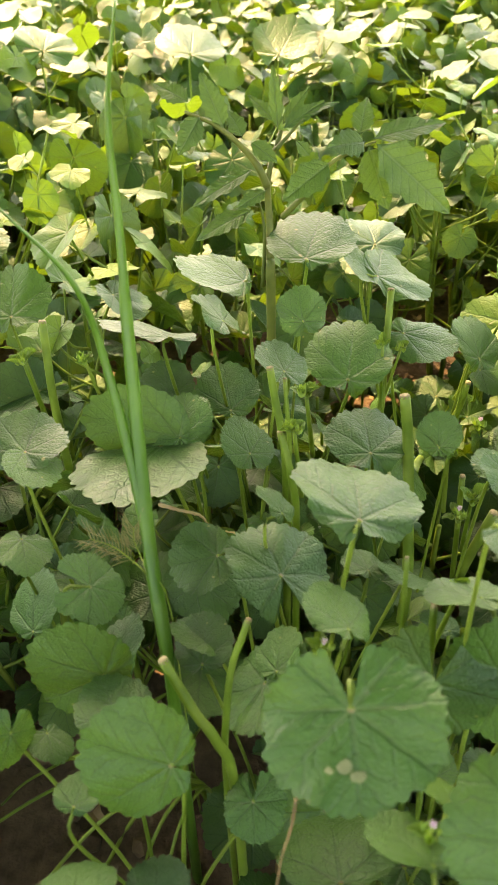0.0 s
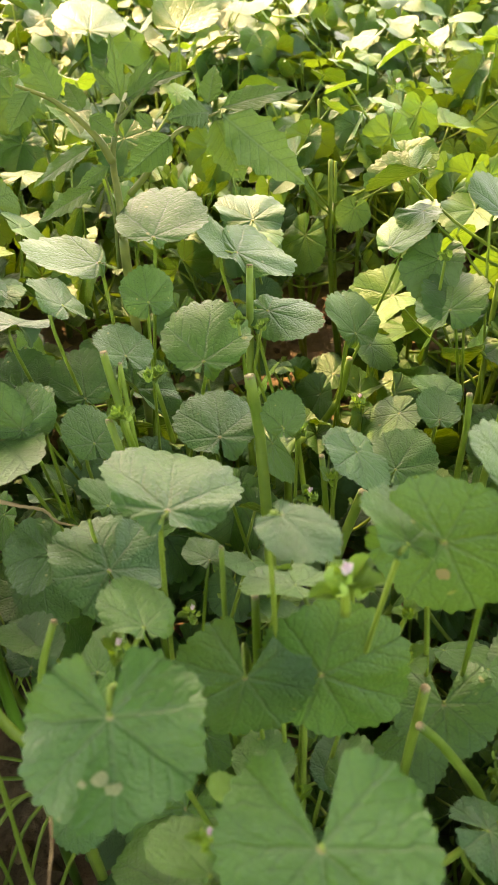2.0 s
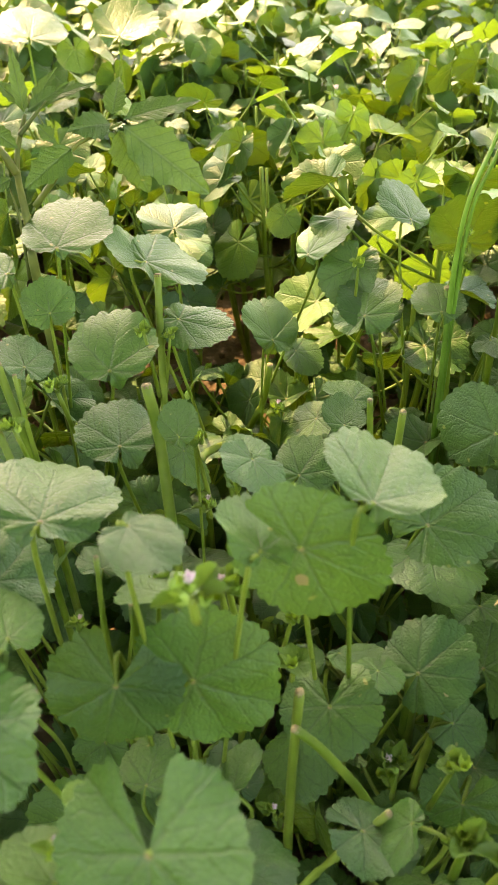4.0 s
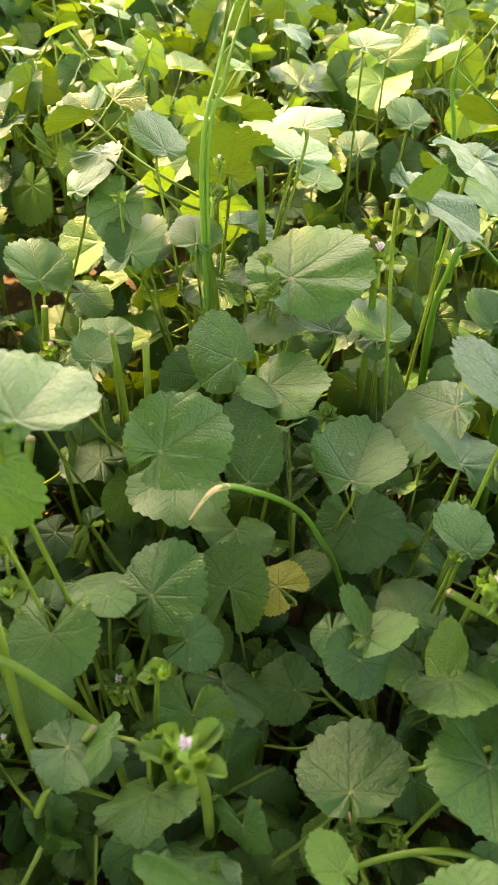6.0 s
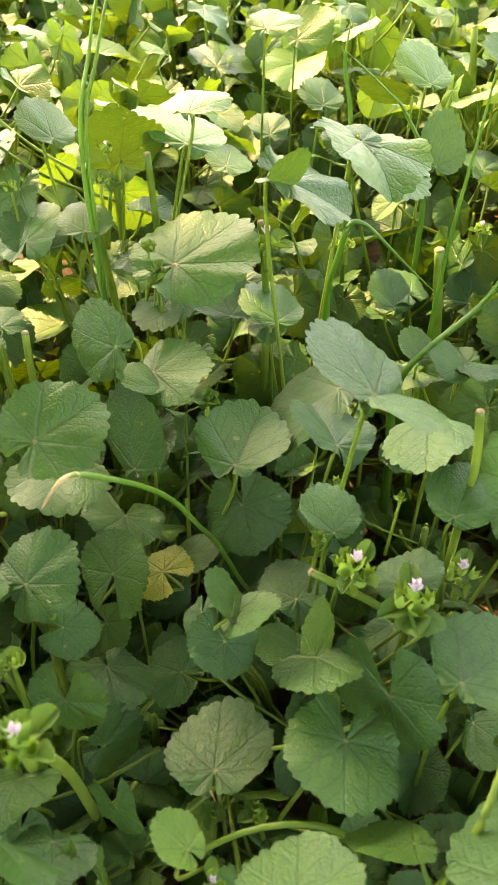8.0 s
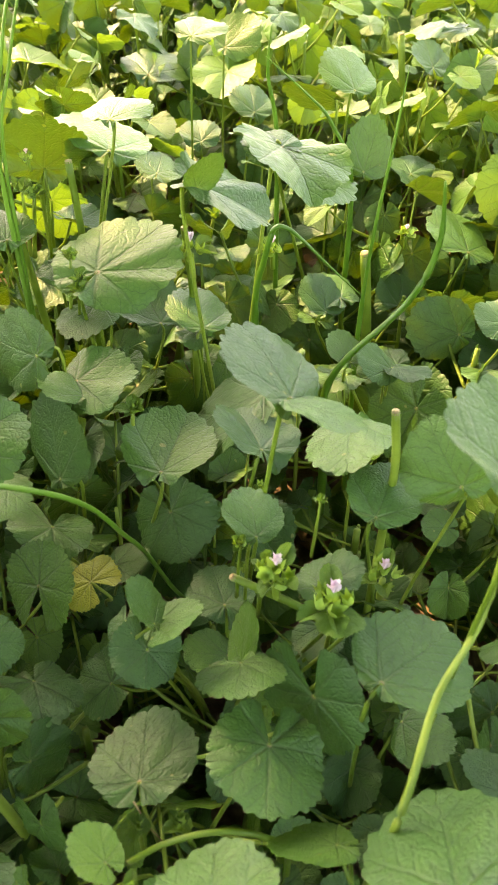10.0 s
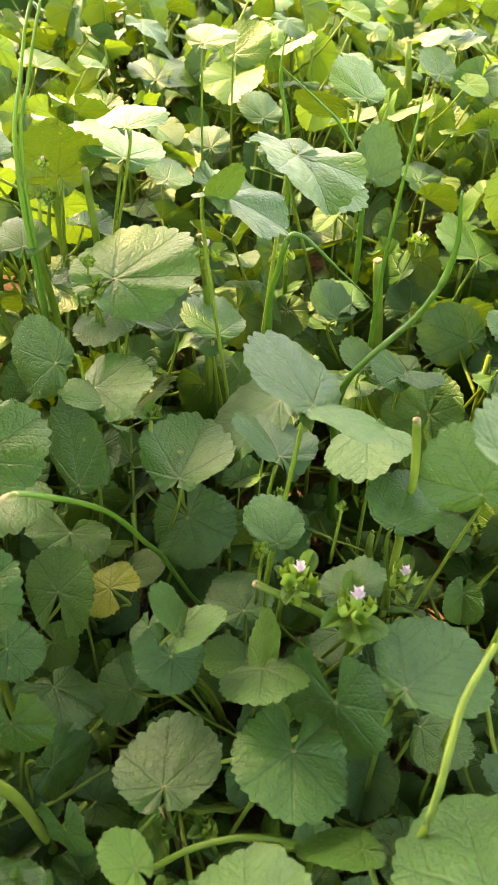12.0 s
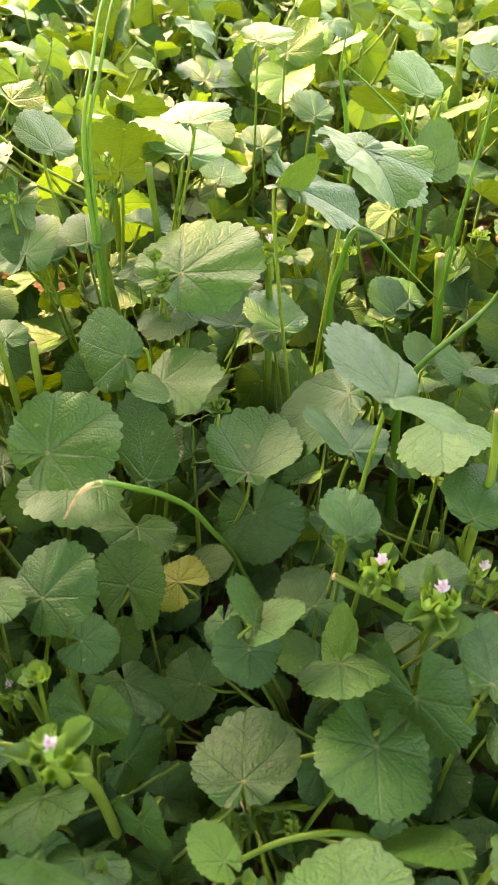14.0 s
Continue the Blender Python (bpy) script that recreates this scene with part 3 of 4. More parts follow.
shoot(mallow, 0.459, 0.257, 0.246, 0.0182)

mallow = plant(0.576, 0.305)
leaf(mallow, 0.533, 0.271, 0.243, 18, 10, -42, 0.047, set_back=0.40)
leaf(mallow, 0.549, 0.342, 0.257, 13, 16, 153, 0.059, set_back=0.40)
leaf(mallow, 0.539, 0.235, 0.133, -30, 5, 50, 0.035, set_back=0.15)
leaf(mallow, 0.581, 0.262, 0.260, 72, -40, -30, 0.062, aspect=0.86, set_back=0.30)
leaf(mallow, 0.664, 0.300, 0.054, -6, -73, 32, 0.062, set_back=0.25)
leaf(mallow, 0.617, 0.230, 0.140, -5, 41, 117, 0.030, set_back=0.25)
stump(mallow, 0.0053, (0.547, 0.288, 0.305), (0.551, 0.287, 0.264))

mallow = plant(0.248, 0.336)
leaf(mallow, 0.287, 0.319, 0.214, 33, 10, -63, 0.057, set_back=0.15)
leaf(mallow, 0.303, 0.298, 0.194, -14, 19, -102, 0.037, set_back=0.10)
leaf(mallow, 0.322, 0.298, 0.145, 18, -19, 180, 0.056, set_back=0.15)
spotted_leaf = leaf(mallow, 0.214, 0.281, 0.359, -58, 66, -169, 0.062, aspect=1.16, set_back=0.05)
blemish(spotted_leaf, 0.216, 0.086, 0.045, YELLOW, "small yellow spot on the blade")
leaf(mallow, 0.243, 0.279, 0.382, -2, 20, -27, 0.056, fold=0.2, aspect=1.04, set_back=0.40)
leaf(mallow, 0.231, 0.293, 0.230, -24, 20, 161, 0.059, aspect=0.91, set_back=0.00)
leaf(mallow, 0.216, 0.300, 0.195, -61, -3, 174, 0.043, set_back=0.35)
leaf(mallow, 0.263, 0.317, 0.223, 13, -8, 161, 0.031, set_back=0.00)
leaf(mallow, 0.226, 0.347, 0.192, -6, 11, -6, 0.028, set_back=0.30)
leaf(mallow, 0.224, 0.320, 0.224, 20, -36, -31, 0.021, set_back=0.30)
leaf(mallow, 0.246, 0.340, 0.213, 4, -26, -123, 0.043, set_back=0.35)
stump(mallow, 0.0052, (0.300, 0.305, 0.212), (0.294, 0.306, 0.162))
stump(mallow, 0.0054, (0.212, 0.273, 0.274), (0.208, 0.274, 0.210), (0.206, 0.274, 0.165))
bloom(mallow, 0.261, 0.280, 0.191, 0.0126)
shoot(mallow, 0.218, 0.342, 0.334, 0.0171)
shoot(mallow, 0.215, 0.310, 0.248, 0.0242)
shoot(mallow, 0.216, 0.321, 0.272, 0.0180)
shoot(mallow, 0.267, 0.280, 0.193, 0.0220)

mallow = plant(0.073, 0.359)
leaf(mallow, 0.100, 0.326, 0.349, 4, 14, -4, 0.069, set_back=0.35)
leaf(mallow, 0.063, 0.350, 0.290, 19, 15, 21, 0.064, set_back=0.10)
leaf(mallow, 0.089, 0.274, 0.332, -0, 28, 17, 0.036, set_back=0.30)
leaf(mallow, 0.065, 0.372, 0.316, 27, 37, 38, 0.029, set_back=0.30)
leaf(mallow, 0.139, 0.372, 0.266, 29, -24, 178, 0.044, set_back=0.15)
leaf(mallow, 0.115, 0.370, 0.272, 1, 15, 9, 0.028, set_back=0.25)
leaf(mallow, 0.018, 0.324, 0.250, 25, -13, -10, 0.036, set_back=0.35)
leaf(mallow, 0.058, 0.300, 0.272, 30, -22, -20, 0.029, set_back=0.35)
leaf(mallow, 0.026, 0.341, 0.252, 14, 7, 90, 0.035, set_back=0.30)
leaf(mallow, 0.052, 0.300, 0.263, -9, 42, 163, 0.058, set_back=0.00)
leaf(mallow, 0.027, 0.379, 0.279, -15, -29, 96, 0.045, aspect=0.95, set_back=0.25)
stump(mallow, 0.0027, (0.123, 0.319, 0.330), (0.122, 0.310, 0.294))
stump(mallow, 0.0037, (0.045, 0.298, 0.313), (0.036, 0.290, 0.289), (0.032, 0.282, 0.260))
bloom(mallow, 0.105, 0.334, 0.271, 0.0072)
bloom(mallow, 0.078, 0.270, 0.325, 0.0079)

mallow = plant(-0.067, 0.396)
leaf(mallow, -0.089, 0.430, 0.322, 9, 5, -6, 0.050, set_back=0.20)
leaf(mallow, -0.089, 0.430, 0.322, -14, -20, -142, 0.037, set_back=0.35, bare=True)
leaf(mallow, -0.085, 0.380, 0.296, -2, -17, -158, 0.033, set_back=0.25)
leaf(mallow, -0.041, 0.345, 0.291, -36, 20, -84, 0.044, set_back=0.00)
leaf(mallow, -0.033, 0.312, 0.258, 54, -65, 38, 0.058, set_back=0.25)
leaf(mallow, -0.067, 0.300, 0.226, 9, -26, -159, 0.027, set_back=0.25)
leaf(mallow, -0.089, 0.370, 0.229, 43, -28, -17, 0.045, set_back=0.40)
leaf(mallow, -0.041, 0.360, 0.207, 36, -25, -34, 0.039, set_back=0.40)

mallow = plant(0.386, 0.421)
leaf(mallow, 0.369, 0.340, 0.173, -14, -23, 32, 0.042, tone="yellow", set_back=0.00)
leaf(mallow, 0.337, 0.340, 0.182, 51, -17, -45, 0.061, aspect=0.97, set_back=0.00)
leaf(mallow, 0.365, 0.400, 0.213, 60, -29, -48, 0.065, set_back=0.40)
leaf(mallow, 0.353, 0.391, 0.180, 5, -21, 174, 0.059, set_back=0.00)
leaf(mallow, 0.429, 0.374, 0.222, -0, -1, -34, 0.067, fold=0.2, aspect=1.05, set_back=0.35)
leaf(mallow, 0.432, 0.372, 0.186, -51, 32, 151, 0.071, aspect=0.83, set_back=0.10)
leaf(mallow, 0.368, 0.445, 0.283, -2, -66, 43, 0.058, set_back=0.30)
leaf(mallow, 0.390, 0.440, 0.261, 5, 12, -110, 0.059, aspect=1.02, set_back=0.20)
leaf(mallow, 0.392, 0.425, 0.259, 31, 10, 57, 0.035, set_back=0.40, bare=True)
leaf(mallow, 0.388, 0.365, 0.155, 20, 5, -107, 0.034, set_back=0.30)
shoot(mallow, 0.421, 0.412, 0.248, 0.0227)

mallow = plant(0.182, 0.474)
leaf(mallow, 0.207, 0.422, 0.299, -4, -32, -173, 0.046, set_back=0.15)
leaf(mallow, 0.207, 0.430, 0.293, 2, 14, 14, 0.034, set_back=0.25, bare=True)
leaf(mallow, 0.126, 0.450, 0.298, 20, 5, 3, 0.055, set_back=0.25)
leaf(mallow, 0.164, 0.430, 0.315, 58, -16, -27, 0.029, set_back=0.30)
stump(mallow, 0.0076, (0.147, 0.461, 0.334), (0.151, 0.453, 0.297), (0.153, 0.427, 0.218))
stump(mallow, 0.0045, (0.192, 0.461, 0.268), (0.211, 0.493, 0.063))
stump(mallow, 0.0080, (0.224, 0.474, 0.223), (0.209, 0.475, 0.168))
bloom(mallow, 0.178, 0.416, 0.274, 0.0089)
shoot(mallow, 0.173, 0.439, 0.306, 0.0210)
shoot(mallow, 0.198, 0.452, 0.256, 0.0223)

mallow = plant(0.651, 0.482)
leaf(mallow, 0.629, 0.435, 0.217, 25, -9, 61, 0.040, set_back=0.30)
leaf(mallow, 0.630, 0.435, 0.218, 5, -14, -127, 0.038, set_back=0.30)
leaf(mallow, 0.601, 0.450, 0.220, 29, 13, 15, 0.035, set_back=0.35)
leaf(mallow, 0.715, 0.420, 0.250, 14, -12, 27, 0.044, set_back=0.10)
leaf(mallow, 0.663, 0.483, 0.180, -5, -12, 37, 0.049, set_back=0.30)
leaf(mallow, 0.671, 0.490, 0.169, 4, -12, -126, 0.042, set_back=0.30)

mallow = plant(0.291, 0.487)
leaf(mallow, 0.307, 0.385, 0.265, 20, 29, -59, 0.069, fold=0.2, set_back=0.20)
leaf(mallow, 0.317, 0.405, 0.227, 14, -5, 170, 0.066, set_back=0.30)
leaf(mallow, 0.277, 0.486, 0.272, 17, 12, -7, 0.033, set_back=0.30)
leaf(mallow, 0.293, 0.530, 0.262, 15, 11, 14, 0.040, set_back=0.25)
leaf(mallow, 0.240, 0.453, 0.258, 22, 15, -36, 0.046, set_back=0.25)
stump(mallow, 0.0046, (0.291, 0.474, 0.299), (0.292, 0.474, 0.270))
stump(mallow, 0.0054, (0.312, 0.467, 0.292), (0.310, 0.467, 0.260))

mallow = plant(0.040, 0.490)
leaf(mallow, 0.072, 0.483, 0.342, 20, 21, 25, 0.040, set_back=0.20)
leaf(mallow, 0.048, 0.454, 0.298, 33, 19, 29, 0.041, set_back=0.20)
leaf(mallow, 0.002, 0.469, 0.302, 32, -9, -14, 0.043, set_back=0.25)
leaf(mallow, 0.001, 0.469, 0.301, -38, 4, 172, 0.034, set_back=0.25, bare=True)
leaf(mallow, 0.001, 0.470, 0.301, 41, -73, 38, 0.061, aspect=1.20, set_back=0.40)
leaf(mallow, -0.011, 0.466, 0.298, 15, 6, 163, 0.087, aspect=1.04, set_back=0.35)
leaf(mallow, 0.001, 0.470, 0.301, 39, -9, -27, 0.037, set_back=0.40, bare=True)
stump(mallow, 0.0053, (0.062, 0.462, 0.357), (0.065, 0.458, 0.336), (0.069, 0.453, 0.312))
stump(mallow, 0.0030, (0.071, 0.458, 0.351), (0.073, 0.451, 0.315))
stump(mallow, 0.0046, (0.066, 0.415, 0.341), (0.072, 0.407, 0.313))
shoot(mallow, 0.087, 0.489, 0.320, 0.0226)
shoot(mallow, 0.074, 0.416, 0.342, 0.0195)

mallow = plant(0.519, 0.520)
bloom(mallow, 0.495, 0.518, 0.306, 0.0170)
leaf(mallow, 0.511, 0.400, 0.248, -28, -2, 64, 0.084, set_back=0.35)
leaf(mallow, 0.494, 0.490, 0.251, 19, 16, -5, 0.053, set_back=0.40)
leaf(mallow, 0.492, 0.500, 0.245, -0, 2, 153, 0.031, set_back=0.25)
leaf(mallow, 0.488, 0.451, 0.378, -23, 2, -105, 0.082, fold=0.2, aspect=0.85, set_back=0.20)
leaf(mallow, 0.482, 0.440, 0.382, 69, -24, -156, 0.030, set_back=0.35, bare=True)
leaf(mallow, 0.573, 0.532, 0.364, -6, -17, -173, 0.093, fold=0.2, set_back=0.15)
leaf(mallow, 0.571, 0.530, 0.365, 10, -9, 45, 0.046, set_back=0.15, bare=True)
stump(mallow, 0.0058, (0.493, 0.526, 0.317), (0.496, 0.525, 0.265))
bloom(mallow, 0.570, 0.544, 0.281, 0.0136)

mallow = plant(0.419, 0.545)
leaf(mallow, 0.422, 0.501, 0.306, 13, 11, -59, 0.091, aspect=1.08, set_back=0.20)
leaf(mallow, 0.473, 0.548, 0.226, 17, 2, 8, 0.060, set_back=0.40)
leaf(mallow, 0.397, 0.540, 0.297, -10, -1, 168, 0.028, set_back=0.25)
leaf(mallow, 0.422, 0.515, 0.277, -10, 10, 139, 0.049, set_back=0.40)
shoot(mallow, 0.408, 0.499, 0.305, 0.0157)
shoot(mallow, 0.406, 0.492, 0.298, 0.0201)
shoot(mallow, 0.406, 0.509, 0.317, 0.0158)

mallow = plant(0.684, 0.569)
leaf(mallow, 0.626, 0.555, 0.201, 34, 21, -3, 0.048, set_back=0.40)
leaf(mallow, 0.726, 0.490, 0.194, 54, -66, 3, 0.059, aspect=1.03, set_back=0.30)
leaf(mallow, 0.770, 0.560, 0.232, 19, 24, -12, 0.075, set_back=0.35)
leaf(mallow, 0.647, 0.570, 0.203, 6, 5, 18, 0.057, set_back=0.25)
stump(mallow, 0.0092, (0.643, 0.522, 0.272), (0.651, 0.520, 0.182))
bloom(mallow, 0.690, 0.540, 0.275, 0.0105)

mallow = plant(0.060, 0.571)
leaf(mallow, 0.119, 0.520, 0.312, 30, 3, -10, 0.065, set_back=0.35)
leaf(mallow, 0.092, 0.567, 0.384, 17, 2, -15, 0.067, set_back=0.40)
leaf(mallow, 0.048, 0.596, 0.356, 14, -7, 84, 0.061, set_back=0.40)
leaf(mallow, 0.087, 0.522, 0.358, 43, 3, 11, 0.036, set_back=0.20)
leaf(mallow, 0.033, 0.518, 0.362, 16, 34, 39, 0.046, set_back=0.15)
leaf(mallow, 0.035, 0.519, 0.290, 27, 5, 10, 0.048, set_back=0.40)
leaf(mallow, -0.012, 0.540, 0.287, 23, 8, 11, 0.042, set_back=0.40)
leaf(mallow, -0.008, 0.550, 0.334, 1, 26, 40, 0.075, aspect=0.97, set_back=0.35)
shoot(mallow, 0.145, 0.536, 0.330, 0.0196)

mallow = plant(-0.101, 0.577)
leaf(mallow, -0.135, 0.600, 0.331, 27, -1, 3, 0.061, set_back=0.30)
stump(mallow, 0.0063, (-0.094, 0.539, 0.356), (-0.094, 0.529, 0.302))
shoot(mallow, -0.108, 0.523, 0.334, 0.0236)
shoot(mallow, -0.066, 0.526, 0.331, 0.0198)

mallow = plant(0.205, 0.640)
leaf(mallow, 0.169, 0.580, 0.316, -12, 11, -111, 0.054, aspect=1.04, set_back=0.25)
leaf(mallow, 0.252, 0.644, 0.256, 52, 15, 29, 0.052, set_back=0.25)
leaf(mallow, 0.285, 0.689, 0.312, 41, -10, -63, 0.064, set_back=0.40)
leaf(mallow, 0.149, 0.600, 0.355, -10, 23, -60, 0.062, set_back=0.35)
leaf(mallow, 0.149, 0.605, 0.353, 37, -9, 80, 0.042, set_back=0.40, bare=True)
leaf(mallow, 0.244, 0.620, 0.269, 38, 22, 20, 0.055, set_back=0.30)
stump(mallow, 0.0058, (0.157, 0.582, 0.352), (0.152, 0.560, 0.263))
stump(mallow, 0.0064, (0.243, 0.636, 0.236), (0.235, 0.637, 0.196), (0.214, 0.638, 0.160), (0.177, 0.530, 0.223))
bloom(mallow, 0.244, 0.592, 0.221, 0.0105)
shoot(mallow, 0.162, 0.553, 0.317, 0.0164)

mallow = plant(0.385, 0.642)
leaf(mallow, 0.337, 0.618, 0.276, 32, 0, 21, 0.058, set_back=0.40)
leaf(mallow, 0.367, 0.567, 0.310, 25, 3, -5, 0.044, set_back=0.30)
leaf(mallow, 0.461, 0.605, 0.375, 14, -2, -25, 0.057, set_back=0.40)
leaf(mallow, 0.409, 0.646, 0.329, 69, -8, 178, 0.072, set_back=0.30)
leaf(mallow, 0.460, 0.623, 0.345, 14, 20, -1, 0.083, set_back=0.40)
leaf(mallow, 0.357, 0.631, 0.359, 32, 21, 16, 0.050, set_back=0.35)
leaf(mallow, 0.321, 0.620, 0.284, 27, -19, -29, 0.064, set_back=0.20)
stump(mallow, 0.0066, (0.375, 0.582, 0.322), (0.382, 0.581, 0.243))
stump(mallow, 0.0062, (0.424, 0.597, 0.351), (0.426, 0.597, 0.277))
bloom(mallow, 0.395, 0.608, 0.355, 0.0086)
shoot(mallow, 0.386, 0.593, 0.336, 0.0214)
shoot(mallow, 0.396, 0.624, 0.319, 0.0234)
shoot(mallow, 0.318, 0.637, 0.322, 0.0187)

mallow = plant(0.701, 0.708)
leaf(mallow, 0.621, 0.640, 0.306, 6, -24, 174, 0.113, fold=0.2, aspect=0.96, set_back=0.20)
leaf(mallow, 0.787, 0.709, 0.249, 8, 8, -12, 0.061, set_back=0.35)
leaf(mallow, 0.705, 0.658, 0.281, 54, 30, -7, 0.059, set_back=0.40)
leaf(mallow, 0.688, 0.694, 0.338, 15, 40, 65, 0.060, set_back=0.35)
leaf(mallow, 0.705, 0.689, 0.347, 32, 13, 1, 0.060, set_back=0.40)

mallow = plant(0.171, 0.776)
leaf(mallow, 0.171, 0.746, 0.323, 22, 6, 7, 0.066, set_back=0.25)

mallow = plant(0.561, 0.794)
leaf(mallow, 0.578, 0.791, 0.382, 20, 6, -47, 0.052, aspect=1.02, set_back=0.35)
leaf(mallow, 0.527, 0.766, 0.265, 11, 17, -21, 0.051, set_back=0.25)
shoot(mallow, 0.577, 0.735, 0.226, 0.0290)

mallow = plant(0.628, 0.872)
leaf(mallow, 0.636, 0.870, 0.349, 33, 24, -63, 0.055, set_back=0.35)
leaf(mallow, 0.659, 0.843, 0.287, 35, 13, -4, 0.052, set_back=0.30)
leaf(mallow, 0.589, 0.814, 0.273, 33, -0, -8, 0.045, set_back=0.30)

mallow = plant(0.856, 0.900)
leaf(mallow, 0.890, 0.863, 0.306, 33, 16, 3, 0.055, set_back=0.25)
stump(mallow, 0.0085, (0.858, 0.889, 0.339), (0.870, 0.886, 0.234))
stump(mallow, 0.0078, (0.821, 0.859, 0.293), (0.818, 0.860, 0.223))

mallow = plant(0.359, 0.935)
stump(mallow, 0.0114, (0.359, 0.905, 0.308), (0.370, 0.904, 0.208))

mallow = plant(0.579, 1.038)
leaf(mallow, 0.579, 1.008, 0.292, 18, 10, -29, 0.092, aspect=1.02, set_back=0.35)

mallow = plant(0.532, 1.223)
stump(mallow, 0.0095, (0.532, 1.193, 0.362), (0.518, 1.195, 0.197))

mallow = plant(0.398, 1.265)
bloom(mallow, 0.380, 1.237, 0.222, 0.0203)
bloom(mallow, 0.416, 1.232, 0.319, 0.0176)

mallow = plant(-0.245, 1.383)
leaf(mallow, -0.245, 1.353, 0.407, 30, 17, 7, 0.095, set_back=0.25)

mallow = plant(0.112, 1.415)
leaf(mallow, 0.112, 1.385, 0.386, 23, 7, -23, 0.105, set_back=0.35)

mallow = plant(-0.026, 1.445)
leaf(mallow, -0.026, 1.415, 0.386, 21, 12, 3, 0.115, aspect=1.02, set_back=0.35)

sprawl = plant(0.015, 0.365, "low mallow plant with thin pale stalks spread over bare soil")
for wide, x, y in ((0.0034, -0.060, 0.318), (0.0030, -0.040, 0.296), (0.0030, -0.105, 0.300), (0.0026, -0.022, 0.286), (0.0028, -0.150, 0.345), (0.0026, -0.125, 0.385)):
    o = sprawl.matrix_basis.translation
    end = Vector((x, y, 0.05)) - o
    part("stalk", tube("sprawling_stalk", [Vector((0, 0, -0.005)), Vector((end.x * 0.12, end.y * 0.12, 0.075)), Vector((end.x * 0.55, end.y * 0.55, 0.095)), end, Vector((end.x * 1.25, end.y * 1.25, 0.004))], (wide * 0.55, wide * 0.4), STALK, 6, 7), sprawl)

# ---- onions ----
ONIONS = []


def onion_blade(wide, *points):
    """A hollow blade from its foot to its tip; blades that rise from one spot share a plant."""
    first = Vector(points[0])
    owner = next((o for o in ONIONS if (o.matrix_basis.translation.xy - first.xy).length < 0.02), None)
    if owner is None:
        owner = tagged(new("onion_plant"), "green onion with long narrow hollow blades among the mallows", "plant", "onion plants")
        owner.matrix_basis = pose(first.x, first.y, ground_height(first.x, first.y))
        ONIONS.append(owner)
    o = owner.matrix_basis.translation
    p = [Vector(q) - o for q in points]
    p = [Vector((p[0].x * 0.5, p[0].y * 0.5, -0.01)), Vector((p[0].x * 0.8, p[0].y, p[0].z * 0.55))] + p
    rise = [wide * 0.5] * 4 + [wide * 0.45, wide * 0.14] if len(points) > 8 else [wide * 0.62, wide * 0.60, wide * 0.55, wide * 0.5, wide * 0.36, wide * 0.12]
    ob = part("blade", tube("onion_blade", p, rise, ONION, 10, 10, 0.62, 0.05), owner)
    if p[-1].z < p[-2].z and len(points) > 8:
        line = glide(p, 10)[-21:]
        part("withered_tip", tube("withered_tip", line[::5] + [line[-1] + Vector((-0.002, 0, -0.003))], (wide * 0.42, wide * 0.10), DRY, 4, 8, 0.7), ob, None, "dry brown withered tip")
    return ob


# ---- tomato plant ----
tomato = tagged(new("tomato_plant"), "young tomato plant with toothed compound leaves, taller than the mallows", "plant")
tomato.matrix_basis = pose(0.068, 0.620, ground_height(0.068, 0.620))
LEAFLETS = []


def tomato_stem(wide, *points):
    o = tomato.matrix_basis.translation
    p = [Vector(q) - o for q in points]
    if len(points) == 6:
        p = [Vector((0, 0, -0.01)), p[0] * 0.5] + p
    return part("stem", tube("tomato_stem", p, (wide * 0.42, wide * 0.14), TSTEM, 7, 9), tomato)


def tomato_leaflet(x, y, z, rx, ry, rz, long, wide):
    o = tomato.matrix_basis.translation
    LEAFLETS.append(1)
    v, f, uv = leaflet_data(len(LEAFLETS), 4 + len(LEAFLETS) % 3)
    m = pose(x - o.x, y - o.y, z - o.z, rx, ry, rz) @ Matrix.Diagonal((wide, long, long, 1))
    return part("leaflet", mesh_of("tomato_leaflet", v, f, TOMATO, uv), tomato, m)


def dry_root(wide, *points):
    """A thin dry root caught among the leaves."""
    v, f = tube_data(glide(points, 8), (wide * 0.5, wide * 0.25), 6)
    rr = random.Random(int(points[0][0] * 1000))
    v = [q + Vector((rr.uniform(-1, 1), rr.uniform(-1, 1), rr.uniform(-1, 1))) * wide * 0.12 for q in v]
    return tagged(new("dry_root", mesh_of("dry_root", v, f, DRY)), "thin tan dry root caught among the leaves", "root")


SEEDLING = []


